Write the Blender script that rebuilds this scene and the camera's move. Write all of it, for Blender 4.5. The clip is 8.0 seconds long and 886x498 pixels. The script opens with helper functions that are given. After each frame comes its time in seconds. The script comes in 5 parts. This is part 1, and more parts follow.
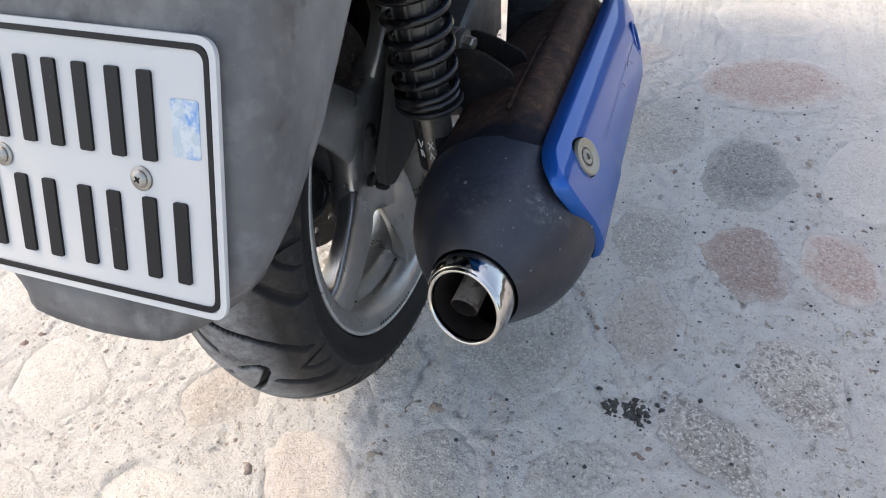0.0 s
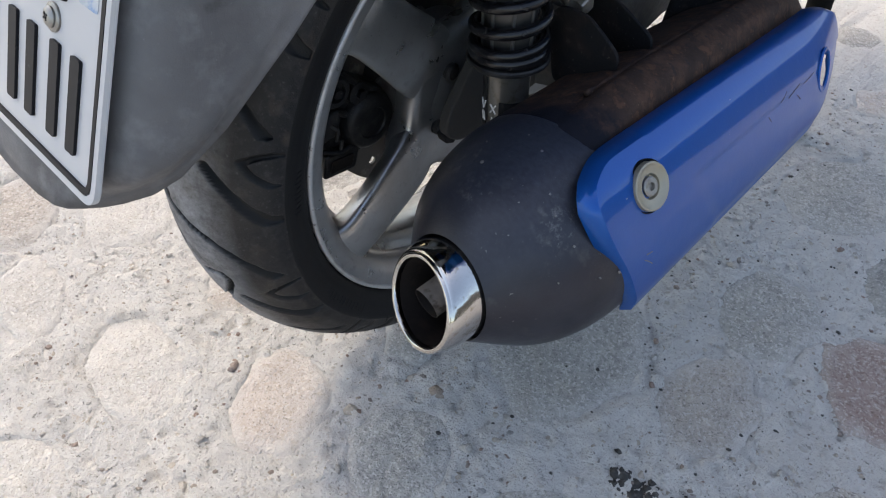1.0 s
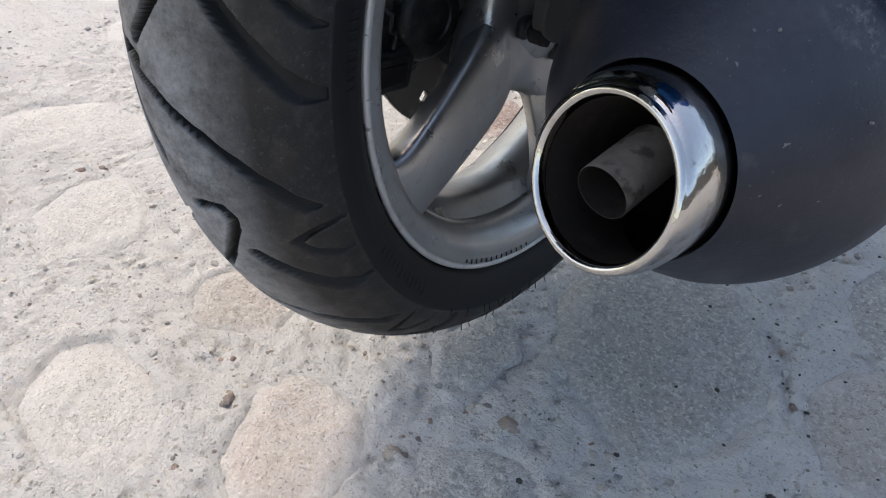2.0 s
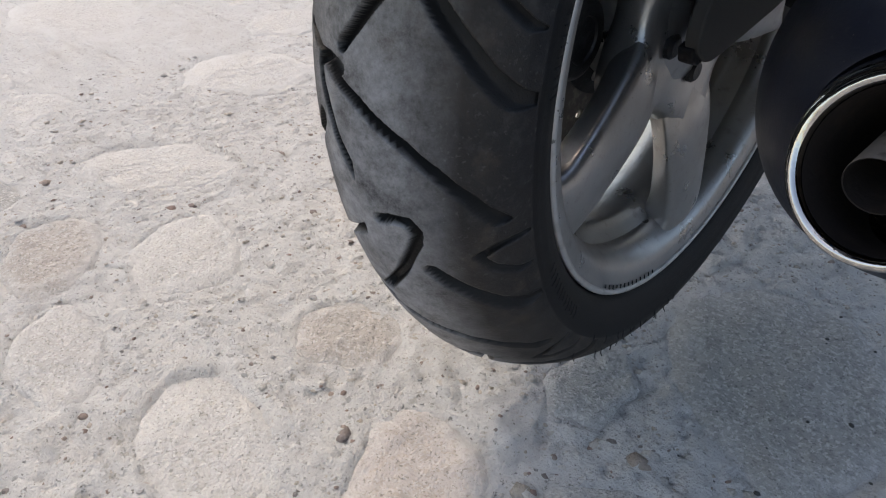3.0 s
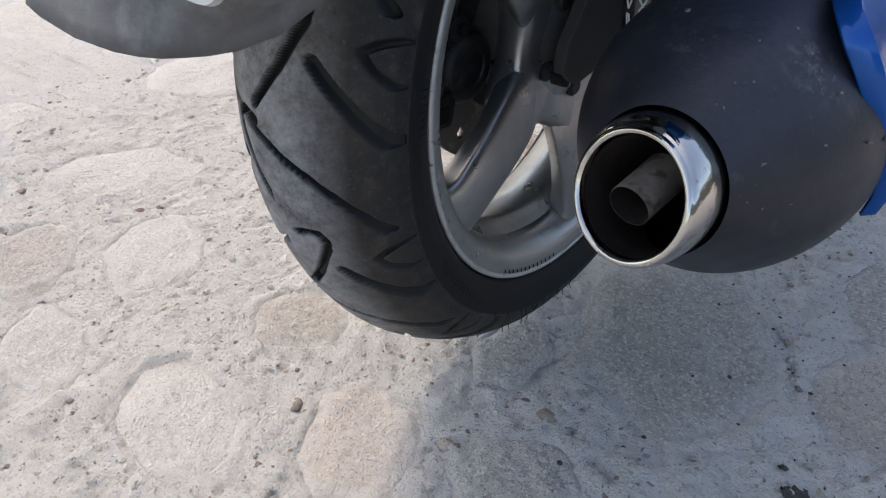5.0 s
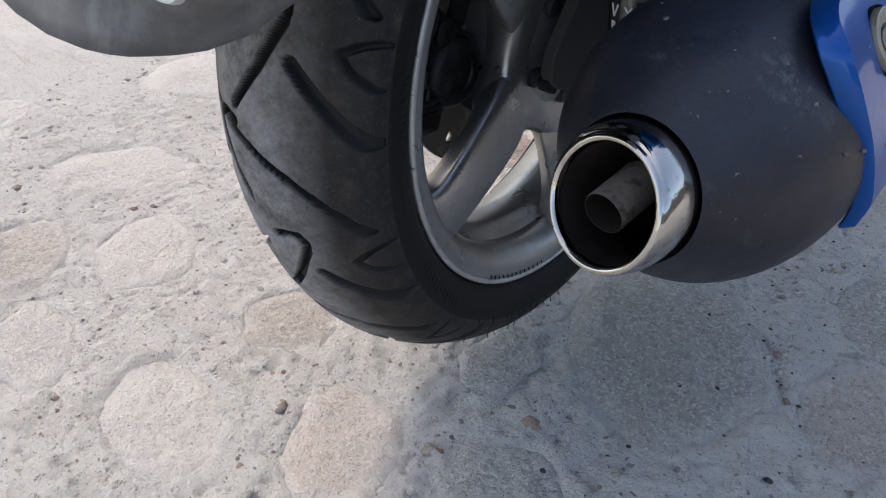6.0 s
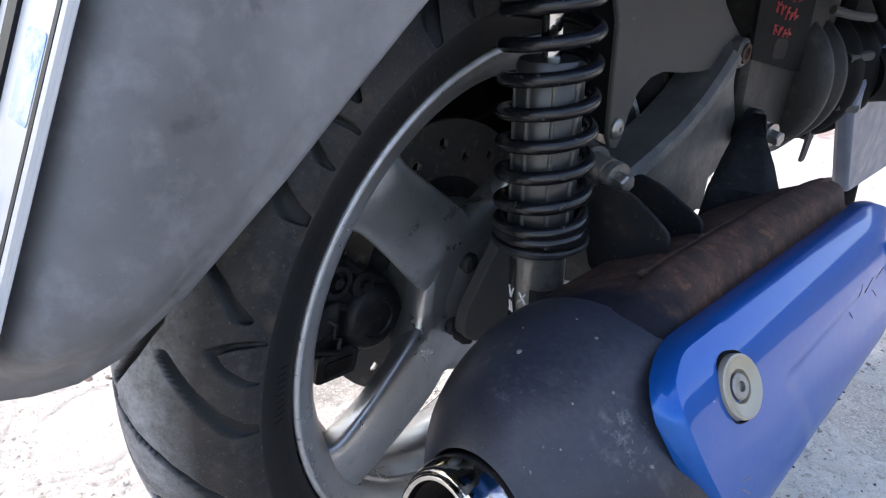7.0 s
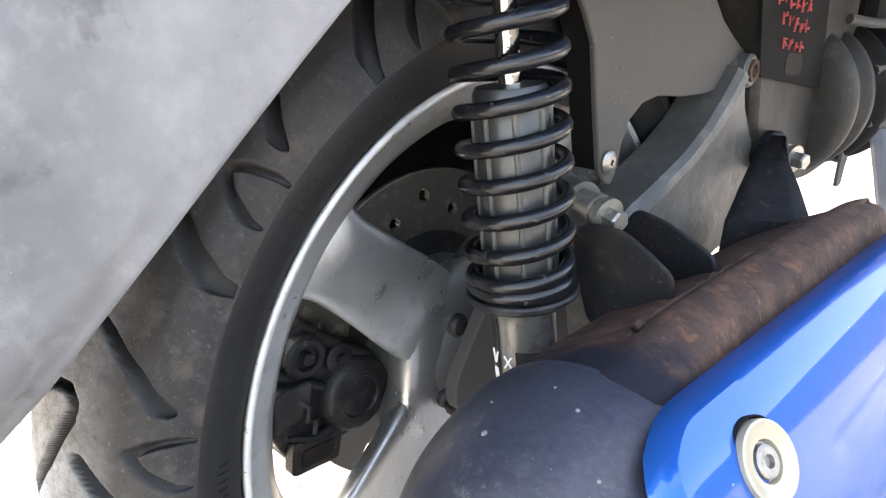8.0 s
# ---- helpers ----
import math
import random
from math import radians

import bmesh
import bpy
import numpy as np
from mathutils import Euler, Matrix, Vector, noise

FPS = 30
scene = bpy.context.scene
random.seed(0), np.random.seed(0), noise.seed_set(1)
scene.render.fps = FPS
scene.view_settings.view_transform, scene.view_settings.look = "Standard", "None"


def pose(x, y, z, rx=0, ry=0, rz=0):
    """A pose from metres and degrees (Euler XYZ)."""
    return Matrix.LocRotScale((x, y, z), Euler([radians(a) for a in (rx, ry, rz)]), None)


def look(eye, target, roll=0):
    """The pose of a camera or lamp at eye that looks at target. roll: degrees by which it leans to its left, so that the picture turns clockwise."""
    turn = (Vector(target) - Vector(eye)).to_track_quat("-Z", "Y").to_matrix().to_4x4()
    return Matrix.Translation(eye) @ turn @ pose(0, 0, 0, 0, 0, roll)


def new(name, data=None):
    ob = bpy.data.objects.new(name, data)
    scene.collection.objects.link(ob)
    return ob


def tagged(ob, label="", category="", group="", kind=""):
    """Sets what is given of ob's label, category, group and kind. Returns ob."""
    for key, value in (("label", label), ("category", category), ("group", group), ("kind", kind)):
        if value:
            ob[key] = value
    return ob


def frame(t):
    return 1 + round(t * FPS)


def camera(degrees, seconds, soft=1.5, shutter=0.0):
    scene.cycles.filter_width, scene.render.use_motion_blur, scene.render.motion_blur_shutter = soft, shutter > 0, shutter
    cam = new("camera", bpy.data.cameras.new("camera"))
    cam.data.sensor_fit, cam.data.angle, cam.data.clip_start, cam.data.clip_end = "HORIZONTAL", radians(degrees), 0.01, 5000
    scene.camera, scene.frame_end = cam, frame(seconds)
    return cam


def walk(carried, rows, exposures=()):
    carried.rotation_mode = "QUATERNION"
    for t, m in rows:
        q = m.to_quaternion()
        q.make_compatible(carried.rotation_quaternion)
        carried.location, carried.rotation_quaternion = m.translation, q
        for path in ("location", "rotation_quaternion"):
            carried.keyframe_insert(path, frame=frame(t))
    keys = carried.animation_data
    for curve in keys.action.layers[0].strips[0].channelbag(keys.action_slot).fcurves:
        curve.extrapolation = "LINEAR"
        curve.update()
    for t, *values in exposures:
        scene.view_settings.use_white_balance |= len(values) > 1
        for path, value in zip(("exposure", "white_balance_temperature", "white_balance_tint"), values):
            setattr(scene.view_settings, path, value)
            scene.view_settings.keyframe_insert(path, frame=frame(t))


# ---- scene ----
cam = camera(66.39, 8.0, 1.15)
# seconds, eye, turn to the left from +y, tilt up, roll
PATH = [
    (0, (0.2997, -0.5317, 0.6987), 21.49, -42.60, -4.39),
    (0.3, (0.3275, -0.4752, 0.6690), 32.88, -45.24, -2.44),
    (0.5, (0.3278, -0.4485, 0.6590), 35.13, -47.45, -1.91),
    (1, (0.3645, -0.4036, 0.6500), 40.92, -46.38, 3.89),
    (1.2, (0.3666, -0.3950, 0.6326), 42.19, -44.86, 5.55),
    (2.3, (0.2368, -0.3925, 0.4246), 39.53, -38.08, 1.86),
    (2.5, (0.2330, -0.4091, 0.4324), 40.46, -37.08, 1.06),
    (3, (0.2104, -0.4454, 0.4323), 41.88, -35.58, 1.37),
    (3.5, (0.2376, -0.4522, 0.4684), 41.45, -32.70, 0.11),
    (4, (0.2549, -0.4536, 0.4816), 40.31, -35.30, 0.52),
    (4.5, (0.2691, -0.4599, 0.4889), 39.59, -37.10, 0.62),
    (4.7, (0.2763, -0.4606, 0.4944), 40.00, -37.47, 0.24),
    (5.8, (0.2966, -0.4547, 0.4985), 39.82, -37.93, -0.20),
    (6, (0.2957, -0.4502, 0.4960), 40.39, -37.33, 0.98),
    (6.2, (0.2875, -0.4292, 0.5102), 42.59, -34.46, 2.79),
    (6.3, (0.2899, -0.4144, 0.5260), 43.02, -32.36, 3.13),
    (6.5, (0.2964, -0.3925, 0.5552), 43.01, -29.57, 3.83),
    (6.8, (0.3065, -0.3747, 0.5771), 42.43, -27.61, 4.66),
    (7, (0.3170, -0.3674, 0.5776), 42.32, -27.16, 3.69),
    (7.5, (0.3064, -0.3429, 0.5729), 44.53, -23.51, -0.03),
    (8, (0.3148, -0.3045, 0.5542), 46.47, -21.96, -2.30),
]

EXPOSURES = [(0, 1.98, 8200, 12), (1.2, 1.66, 7800, 11), (2.5, 1.62, 7750, 12), (3.0, 1.38, 7800, 12), (3.5, 1.34, 7850, 12), (4.7, 1.50, 7750, 12), (6.2, 1.42, 7600, 13), (6.8, 2.10, 7300, 14), (7.3, 2.85, 7700, 14), (8.0, 3.95, 9000, 13)]


def facing(eye, turn, tilt, roll):
    a, b = radians(turn), radians(tilt)
    ahead = Vector((-math.sin(a) * math.cos(b), math.cos(a) * math.cos(b), math.sin(b)))
    return look(eye, Vector(eye) + ahead, roll)


walk(cam, [(t, facing(eye, turn, tilt, roll)) for t, eye, turn, tilt, roll in PATH], EXPOSURES)

# ---- light ----
SUN_ELEVATION, SUN_FROM = 60.0, 174.0      # degrees; the sun stands on the scooter's left
world = bpy.data.worlds.new("sky")
scene.world = world
world.use_nodes = True
wn = world.node_tree
sky = wn.nodes.new("ShaderNodeTexSky")
sky.sky_type, sky.sun_disc = "NISHITA", False
sky.sun_elevation, sky.sun_rotation = radians(SUN_ELEVATION), radians(90.0 - SUN_FROM)
sky.dust_density = 2.0
wn.nodes["Background"].inputs["Strength"].default_value = 0.15
wn.links.new(sky.outputs["Color"], wn.nodes["Background"].inputs["Color"])
sun = new("sun", bpy.data.lights.new("sun", "SUN"))
sun.data.energy, sun.data.angle, sun.data.color = 0.58, radians(12.0), (0.97, 0.95, 0.88)
sun_way = Vector((math.cos(radians(SUN_FROM)) * math.cos(radians(SUN_ELEVATION)),
                  math.sin(radians(SUN_FROM)) * math.cos(radians(SUN_ELEVATION)), math.sin(radians(SUN_ELEVATION))))
sun.matrix_world = look(sun_way * 6, (0, 0, 0))


# ---- materials ----
def material(name, colour, rough=0.6, metal=0.0, spots=(), bump=(), coat=0.0, rough_var=0.0, spec=0.5, random_tint=0.0):
    """spots: (scale, low, high, colour, amount[, stretch]) noise stains over the base; bump: (scale, depth in metres) rows."""
    m = bpy.data.materials.new(name)
    m.use_nodes = True
    t = m.node_tree
    b = t.nodes["Principled BSDF"]
    b.inputs["Roughness"].default_value, b.inputs["Metallic"].default_value = rough, metal
    b.inputs["Coat Weight"].default_value = coat
    b.inputs["Coat Roughness"].default_value = 0.05
    b.inputs["Specular IOR Level"].default_value = spec
    where = t.nodes.new("ShaderNodeTexCoord")
    last = t.nodes.new("ShaderNodeRGB")
    last.outputs[0].default_value = (*colour, 1)
    last = last.outputs[0]
    if random_tint:
        info, hue = t.nodes.new("ShaderNodeObjectInfo"), t.nodes.new("ShaderNodeHueSaturation")
        span = t.nodes.new("ShaderNodeMapRange")
        span.inputs[3].default_value, span.inputs[4].default_value = 1 - random_tint, 1 + random_tint
        t.links.new(info.outputs["Random"], span.inputs[0])
        t.links.new(span.outputs[0], hue.inputs["Value"])
        t.links.new(last, hue.inputs["Color"])
        last = hue.outputs[0]

    def noise_of(scale, detail=6.0, rough_n=0.6, stretch=(1, 1, 1)):
        place, n = t.nodes.new("ShaderNodeMapping"), t.nodes.new("ShaderNodeTexNoise")
        place.inputs["Scale"].default_value = stretch
        n.inputs["Scale"].default_value, n.inputs["Detail"].default_value, n.inputs["Roughness"].default_value = scale, detail, rough_n
        t.links.new(where.outputs["Object"], place.inputs[0])
        t.links.new(place.outputs[0], n.inputs["Vector"])
        return n.outputs["Fac"]

    for row in spots:
        scale, low, high, tint, amount = row[:5]
        fac = noise_of(scale, stretch=row[5] if len(row) > 5 else (1, 1, 1))
        r = t.nodes.new("ShaderNodeMapRange")
        r.inputs[1].default_value, r.inputs[2].default_value, r.inputs[4].default_value = low, high, amount
        mix = t.nodes.new("ShaderNodeMixRGB")
        mix.inputs[2].default_value = (*tint, 1)
        t.links.new(fac, r.inputs[0])
        t.links.new(r.outputs[0], mix.inputs[0])
        t.links.new(last, mix.inputs[1])
        last = mix.outputs[0]
    t.links.new(last, b.inputs["Base Color"])
    if rough_var:
        r = t.nodes.new("ShaderNodeMapRange")
        r.inputs[1].default_value, r.inputs[2].default_value = 0.3, 0.7
        r.inputs[3].default_value, r.inputs[4].default_value = max(0.02, rough - rough_var), min(1, rough + rough_var)
        t.links.new(noise_of(35.0), r.inputs[0])
        t.links.new(r.outputs[0], b.inputs["Roughness"])
    normal = None
    for scale, depth in bump:
        n = t.nodes.new("ShaderNodeBump")
        n.inputs["Distance"].default_value, n.inputs["Strength"].default_value = depth, 1.0
        t.links.new(noise_of(scale), n.inputs["Height"])
        if normal:
            t.links.new(normal, n.inputs["Normal"])
        normal = n.outputs[0]
    if normal:
        t.links.new(normal, b.inputs["Normal"])
    return m


RUBBER = material("tyre_rubber", (0.009, 0.009, 0.010), 0.6, rough_var=0.12, spec=0.3,
                  spots=[(9, 0.42, 0.70, (0.036, 0.029, 0.023), 0.65), (140, 0.52, 0.72, (0.05, 0.05, 0.05), 0.4), (420, 0.6, 0.68, (0.07, 0.07, 0.068), 0.45), (30, 0.58, 0.72, (0.070, 0.054, 0.040), 0.6)],
                  bump=[(900, 0.0003), (160, 0.0003)])
# pale crown: real wear, brightened further to stand in for sheen on it
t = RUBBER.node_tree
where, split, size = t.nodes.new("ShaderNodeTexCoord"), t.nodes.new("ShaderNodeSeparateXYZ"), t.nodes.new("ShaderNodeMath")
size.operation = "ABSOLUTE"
wear_and_sheen, rub, times = t.nodes.new("ShaderNodeMapRange"), t.nodes.new("ShaderNodeTexNoise"), t.nodes.new("ShaderNodeMath")
wear_and_sheen.inputs[1].default_value, wear_and_sheen.inputs[2].default_value, wear_and_sheen.inputs[4].default_value = 0.046, 0.018, 1.6
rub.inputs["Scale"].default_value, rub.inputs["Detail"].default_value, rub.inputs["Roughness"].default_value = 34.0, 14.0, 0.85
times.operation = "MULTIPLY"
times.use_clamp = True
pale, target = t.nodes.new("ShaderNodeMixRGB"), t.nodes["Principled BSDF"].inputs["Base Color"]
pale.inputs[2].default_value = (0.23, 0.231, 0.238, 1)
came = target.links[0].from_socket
for a, c in ((where.outputs["Object"], split.inputs[0]), (where.outputs["Object"], rub.inputs["Vector"]), (split.outputs["X"], size.inputs[0]), (size.outputs[0], wear_and_sheen.inputs[0]),
             (wear_and_sheen.outputs[0], times.inputs[0]), (rub.outputs["Fac"], times.inputs[1]), (times.outputs[0], pale.inputs[0]), (came, pale.inputs[1]), (pale.outputs[0], target)):
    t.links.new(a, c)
# groove floors painted near black: unworn rubber plus shade put into the colour
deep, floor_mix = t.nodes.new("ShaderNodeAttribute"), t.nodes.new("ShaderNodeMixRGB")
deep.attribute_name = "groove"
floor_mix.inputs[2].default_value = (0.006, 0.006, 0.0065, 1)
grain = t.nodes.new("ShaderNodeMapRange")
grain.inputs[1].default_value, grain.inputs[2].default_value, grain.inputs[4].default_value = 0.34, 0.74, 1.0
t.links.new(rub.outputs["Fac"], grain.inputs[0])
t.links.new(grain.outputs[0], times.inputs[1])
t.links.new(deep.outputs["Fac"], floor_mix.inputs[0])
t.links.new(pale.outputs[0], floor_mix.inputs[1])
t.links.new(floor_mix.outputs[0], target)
SIDEWALL = material("sidewall_rubber", (0.006, 0.006, 0.0065), 0.6, spec=0.25, spots=[(20, 0.5, 0.75, (0.012, 0.0115, 0.011), 0.6), (500, 0.68, 0.72, (0.12, 0.12, 0.11), 0.3)], bump=[(900, 0.0002)])
ALLOY = material("painted_alloy", (0.335, 0.335, 0.333), 0.34, 0.82, rough_var=0.10,
                 spots=[(12, 0.45, 0.75, (0.17, 0.155, 0.13), 0.55), (90, 0.58, 0.7, (0.12, 0.11, 0.10), 0.35), (500, 0.64, 0.7, (0.06, 0.055, 0.05), 0.4)],
                 bump=[(260, 0.0002)])
LIP = material("worn_rim_metal", (0.46, 0.46, 0.455), 0.4, 0.4, spots=[(60, 0.5, 0.6, (0.34, 0.33, 0.32), 0.6), (130, 0.64, 0.68, (0.06, 0.06, 0.06), 0.8)], bump=[(120, 0.0008)])
CAST = material("cast_alloy", (0.072, 0.071, 0.069), 0.5, 0.35, rough_var=0.12,
                spots=[(18, 0.45, 0.7, (0.040, 0.037, 0.034), 0.7), (80, 0.5, 0.7, (0.15, 0.135, 0.11), 0.5)], bump=[(320, 0.0005), (60, 0.0008)])
PLASTIC = material("faded_plastic", (0.105, 0.106, 0.109), 0.62, rough_var=0.1,
                   spots=[(14, 0.42, 0.68, (0.058, 0.058, 0.062), 0.9), (6, 0.48, 0.68, (0.18, 0.18, 0.184), 0.75), (60, 0.5, 0.68, (0.19, 0.19, 0.194), 0.45), (22, 0.56, 0.66, (0.20, 0.20, 0.205), 0.35),
                          (28, 0.62, 0.68, (0.035, 0.035, 0.036), 0.55), (420, 0.7, 0.74, (0.3, 0.3, 0.3), 0.3)],
                   bump=[(1100, 0.00025), (35, 0.0004)])
GUARD = material("grey_guard_plastic", (0.048, 0.0455, 0.0425), 0.65, spec=0.2, spots=[(30, 0.45, 0.7, (0.055, 0.051, 0.046), 0.6), (300, 0.64, 0.7, (0.2, 0.19, 0.17), 0.3)], bump=[(900, 0.0002)])
BLACK = material("black_parts", (0.008, 0.008, 0.009), 0.5, spec=0.3, rough_var=0.15, spots=[(60, 0.5, 0.72, (0.07, 0.065, 0.06), 0.5), (400, 0.64, 0.7, (0.2, 0.19, 0.17), 0.4)], bump=[(500, 0.0004)])
# the casting alloy again, darkened to carry the shade under the body
SHADED_CAST = material("stained_shaded_casting", (0.017, 0.016, 0.0145), 0.6, 0.2, spec=0.25, rough_var=0.1, spots=[(18, 0.45, 0.7, (0.018, 0.017, 0.015), 0.7), (70, 0.52, 0.7, (0.06, 0.053, 0.045), 0.5), (240, 0.62, 0.7, (0.015, 0.014, 0.013), 0.6)], bump=[(320, 0.0005), (60, 0.0008)])
PANEL = material("grey_side_panel", (0.07, 0.085, 0.12), 0.45, spec=0.3, rough_var=0.1, spots=[(12, 0.45, 0.7, (0.12, 0.135, 0.17), 0.6), (200, 0.66, 0.7, (0.3, 0.3, 0.3), 0.4)], bump=[(500, 0.0003)])
DULL = material("dull_black_plastic", (0.005, 0.005, 0.005), 0.75, spec=0.07, spots=[(20, 0.5, 0.75, (0.016, 0.015, 0.014), 0.6)], bump=[(400, 0.0003)])
SPRING = material("spring_steel_black", (0.006, 0.006, 0.007), 0.26, spec=0.35, spots=[(200, 0.62, 0.7, (0.08, 0.075, 0.07), 0.4)])
SLEEVE = material("damper_sleeve", (0.024, 0.023, 0.022), 0.34, 0.0, spots=[(40, 0.4, 0.65, (0.02, 0.02, 0.02), 0.85)], bump=[(300, 0.0002)])
CHROME = material("chrome", (0.44, 0.43, 0.415), 0.09, 1.0, rough_var=0.05, spots=[(30, 0.5, 0.7, (0.42, 0.39, 0.34), 0.6), (160, 0.60, 0.70, (0.22, 0.17, 0.12), 0.6)], bump=[(30, 0.0008)])
STEEL = material("zinc_steel", (0.27, 0.262, 0.245), 0.36, 0.8, spots=[(120, 0.5, 0.65, (0.16, 0.13, 0.10), 0.7)], bump=[(400, 0.0002)])
BRASSY = material("yellowed_washer", (0.30, 0.275, 0.215), 0.45, 0.5, spots=[(90, 0.5, 0.7, (0.32, 0.26, 0.18), 0.6)], bump=[(300, 0.0003)])
# soot, also used as painted shade in a recess and a hole
SOOT_AND_SHADE = material("sooty_steel_and_shade", (0.014, 0.011, 0.010), 0.8, 0.0, spec=0.15, spots=[(70, 0.5, 0.7, (0.035, 0.024, 0.018), 0.6)], bump=[(300, 0.0004)])
PIPE = material("greyed_pipe", (0.095, 0.080, 0.070), 0.8, 0.0, spots=[(60, 0.5, 0.68, (0.16, 0.13, 0.11), 0.7), (140, 0.52, 0.62, (0.035, 0.024, 0.018), 0.8)], bump=[(300, 0.0004)])
CAP = material("satin_black_paint", (0.0036, 0.0052, 0.0125), 0.43, spec=0.45, rough_var=0.08,
               spots=[(30, 0.5, 0.75, (0.022, 0.024, 0.033), 0.5), (9, 0.48, 0.7, (0.018, 0.020, 0.030), 0.6), (260, 0.685, 0.72, (0.2, 0.19, 0.18), 0.6), (70, 0.6, 0.75, (0.06, 0.058, 0.055), 0.6), (700, 0.66, 0.7, (0.12, 0.12, 0.12), 0.5)],
               bump=[(800, 0.00015), (30, 0.0004)])
# upward faces painted lighter, standing in for light on the cap's top
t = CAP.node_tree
shape, split, high, spotty, top_light = (t.nodes.new("ShaderNode" + kind) for kind in ("NewGeometry", "SeparateXYZ", "MapRange", "TexNoise", "MixRGB"))
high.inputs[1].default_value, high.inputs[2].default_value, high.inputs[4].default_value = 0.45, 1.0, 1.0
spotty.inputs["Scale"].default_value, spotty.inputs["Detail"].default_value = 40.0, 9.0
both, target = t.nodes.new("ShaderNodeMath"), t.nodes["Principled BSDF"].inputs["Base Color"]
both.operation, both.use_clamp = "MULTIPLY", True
top_light.inputs[2].default_value = (0.040, 0.045, 0.060, 1)
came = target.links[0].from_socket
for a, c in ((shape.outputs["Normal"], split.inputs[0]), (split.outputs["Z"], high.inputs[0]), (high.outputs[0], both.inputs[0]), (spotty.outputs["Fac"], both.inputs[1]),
             (both.outputs[0], top_light.inputs[0]), (came, top_light.inputs[1]), (top_light.outputs[0], target)):
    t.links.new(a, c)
for centre, reach, amount in (((0.2315, -0.150, 0.384), 0.019, 0.9), ((0.184, -0.168, 0.3885), 0.017, 0.55), ((0.160, -0.151, 0.3895), 0.019, 0.5)):
    place, far, fade, rubbed, both, scuff = (t.nodes.new("ShaderNode" + kind) for kind in ("TexCoord", "VectorMath", "MapRange", "TexNoise", "Math", "MixRGB"))
    grade = t.nodes.new("ShaderNodeMapRange")
    far.operation, both.operation = "DISTANCE", "MULTIPLY"
    far.inputs[1].default_value = centre
    fade.inputs[1].default_value, fade.inputs[2].default_value, fade.inputs[4].default_value = reach, 0.3 * reach, amount
    rubbed.inputs["Scale"].default_value, rubbed.inputs["Detail"].default_value, rubbed.inputs["Roughness"].default_value = 150.0, 8.0, 0.75
    grade.inputs[1].default_value, grade.inputs[2].default_value = 0.52, 0.66
    scuff.inputs[2].default_value = (0.13, 0.128, 0.125, 1)
    came = target.links[0].from_socket
    for a, c in ((place.outputs["Object"], far.inputs[0]), (far.outputs["Value"], fade.inputs[0]), (place.outputs["Object"], rubbed.inputs["Vector"]), (rubbed.outputs["Fac"], grade.inputs[0]),
                 (fade.outputs[0], both.inputs[0]), (grade.outputs[0], both.inputs[1]), (both.outputs[0], scuff.inputs[0]), (came, scuff.inputs[1]), (scuff.outputs[0], target)):
        t.links.new(a, c)
RUST = material("rusty_steel", (0.036, 0.023, 0.019), 0.82, spec=0.15, spots=[(14, 0.44, 0.62, (0.080, 0.046, 0.034), 0.6), (75, 0.44, 0.62, (0.092, 0.049, 0.034), 0.75), (110, 0.5, 0.62, (0.014, 0.012, 0.012), 0.8), (110, 0.55, 0.65, (0.14, 0.068, 0.042), 0.6), (160, 0.6, 0.66, (0.02, 0.02, 0.022), 0.7), (350, 0.64, 0.7, (0.2, 0.14, 0.10), 0.4)], bump=[(300, 0.0006), (70, 0.0008)])
t = RUST.node_tree
spot, apart, ragged, total, ramp, soot_mix = (t.nodes.new("ShaderNode" + kind) for kind in ("TexCoord", "SeparateXYZ", "TexNoise", "Math", "MapRange", "MixRGB"))
ragged.inputs["Scale"].default_value, ragged.inputs["Detail"].default_value, ragged.inputs["Roughness"].default_value = 38.0, 9.0, 0.7
total.operation = "MULTIPLY_ADD"
total.inputs[1].default_value = 0.085
ramp.inputs[1].default_value, ramp.inputs[2].default_value = -0.020, -0.048
soot_mix.inputs[2].default_value = (0.0085, 0.0092, 0.0145, 1)
target = t.nodes["Principled BSDF"].inputs["Base Color"]
came = target.links[0].from_socket
for a, c in ((spot.outputs["Object"], apart.inputs[0]), (spot.outputs["Object"], ragged.inputs["Vector"]), (ragged.outputs["Fac"], total.inputs[0]), (apart.outputs["Y"], total.inputs[2]),
             (total.outputs[0], ramp.inputs[0]), (ramp.outputs[0], soot_mix.inputs[0]), (came, soot_mix.inputs[1]), (soot_mix.outputs[0], target)):
    t.links.new(a, c)
DARKSTEEL = material("dark_bracket_steel", (0.0085, 0.0088, 0.0102), 0.7, spec=0.2, spots=[(45, 0.5, 0.7, (0.028, 0.019, 0.015), 0.6), (400, 0.64, 0.7, (0.14, 0.13, 0.12), 0.45), (90, 0.6, 0.68, (0.05, 0.045, 0.042), 0.5)], bump=[(350, 0.0005)])
BLUE = material("blue_metallic_paint", (0.0, 0.068, 0.29), 0.34, 0.40, coat=0.45, spec=0.03, spots=[(800, 0.5, 0.75, (0.0007, 0.09, 0.31), 0.5), (160, 0.72, 0.74, (0.4, 0.4, 0.42), 0.7), (5, 0.5, 0.7, (0.0006, 0.078, 0.27), 0.4)], bump=[(40, 0.0003)])
BLUE.node_tree.nodes["Principled BSDF"].inputs["Coat IOR"].default_value = 1.5
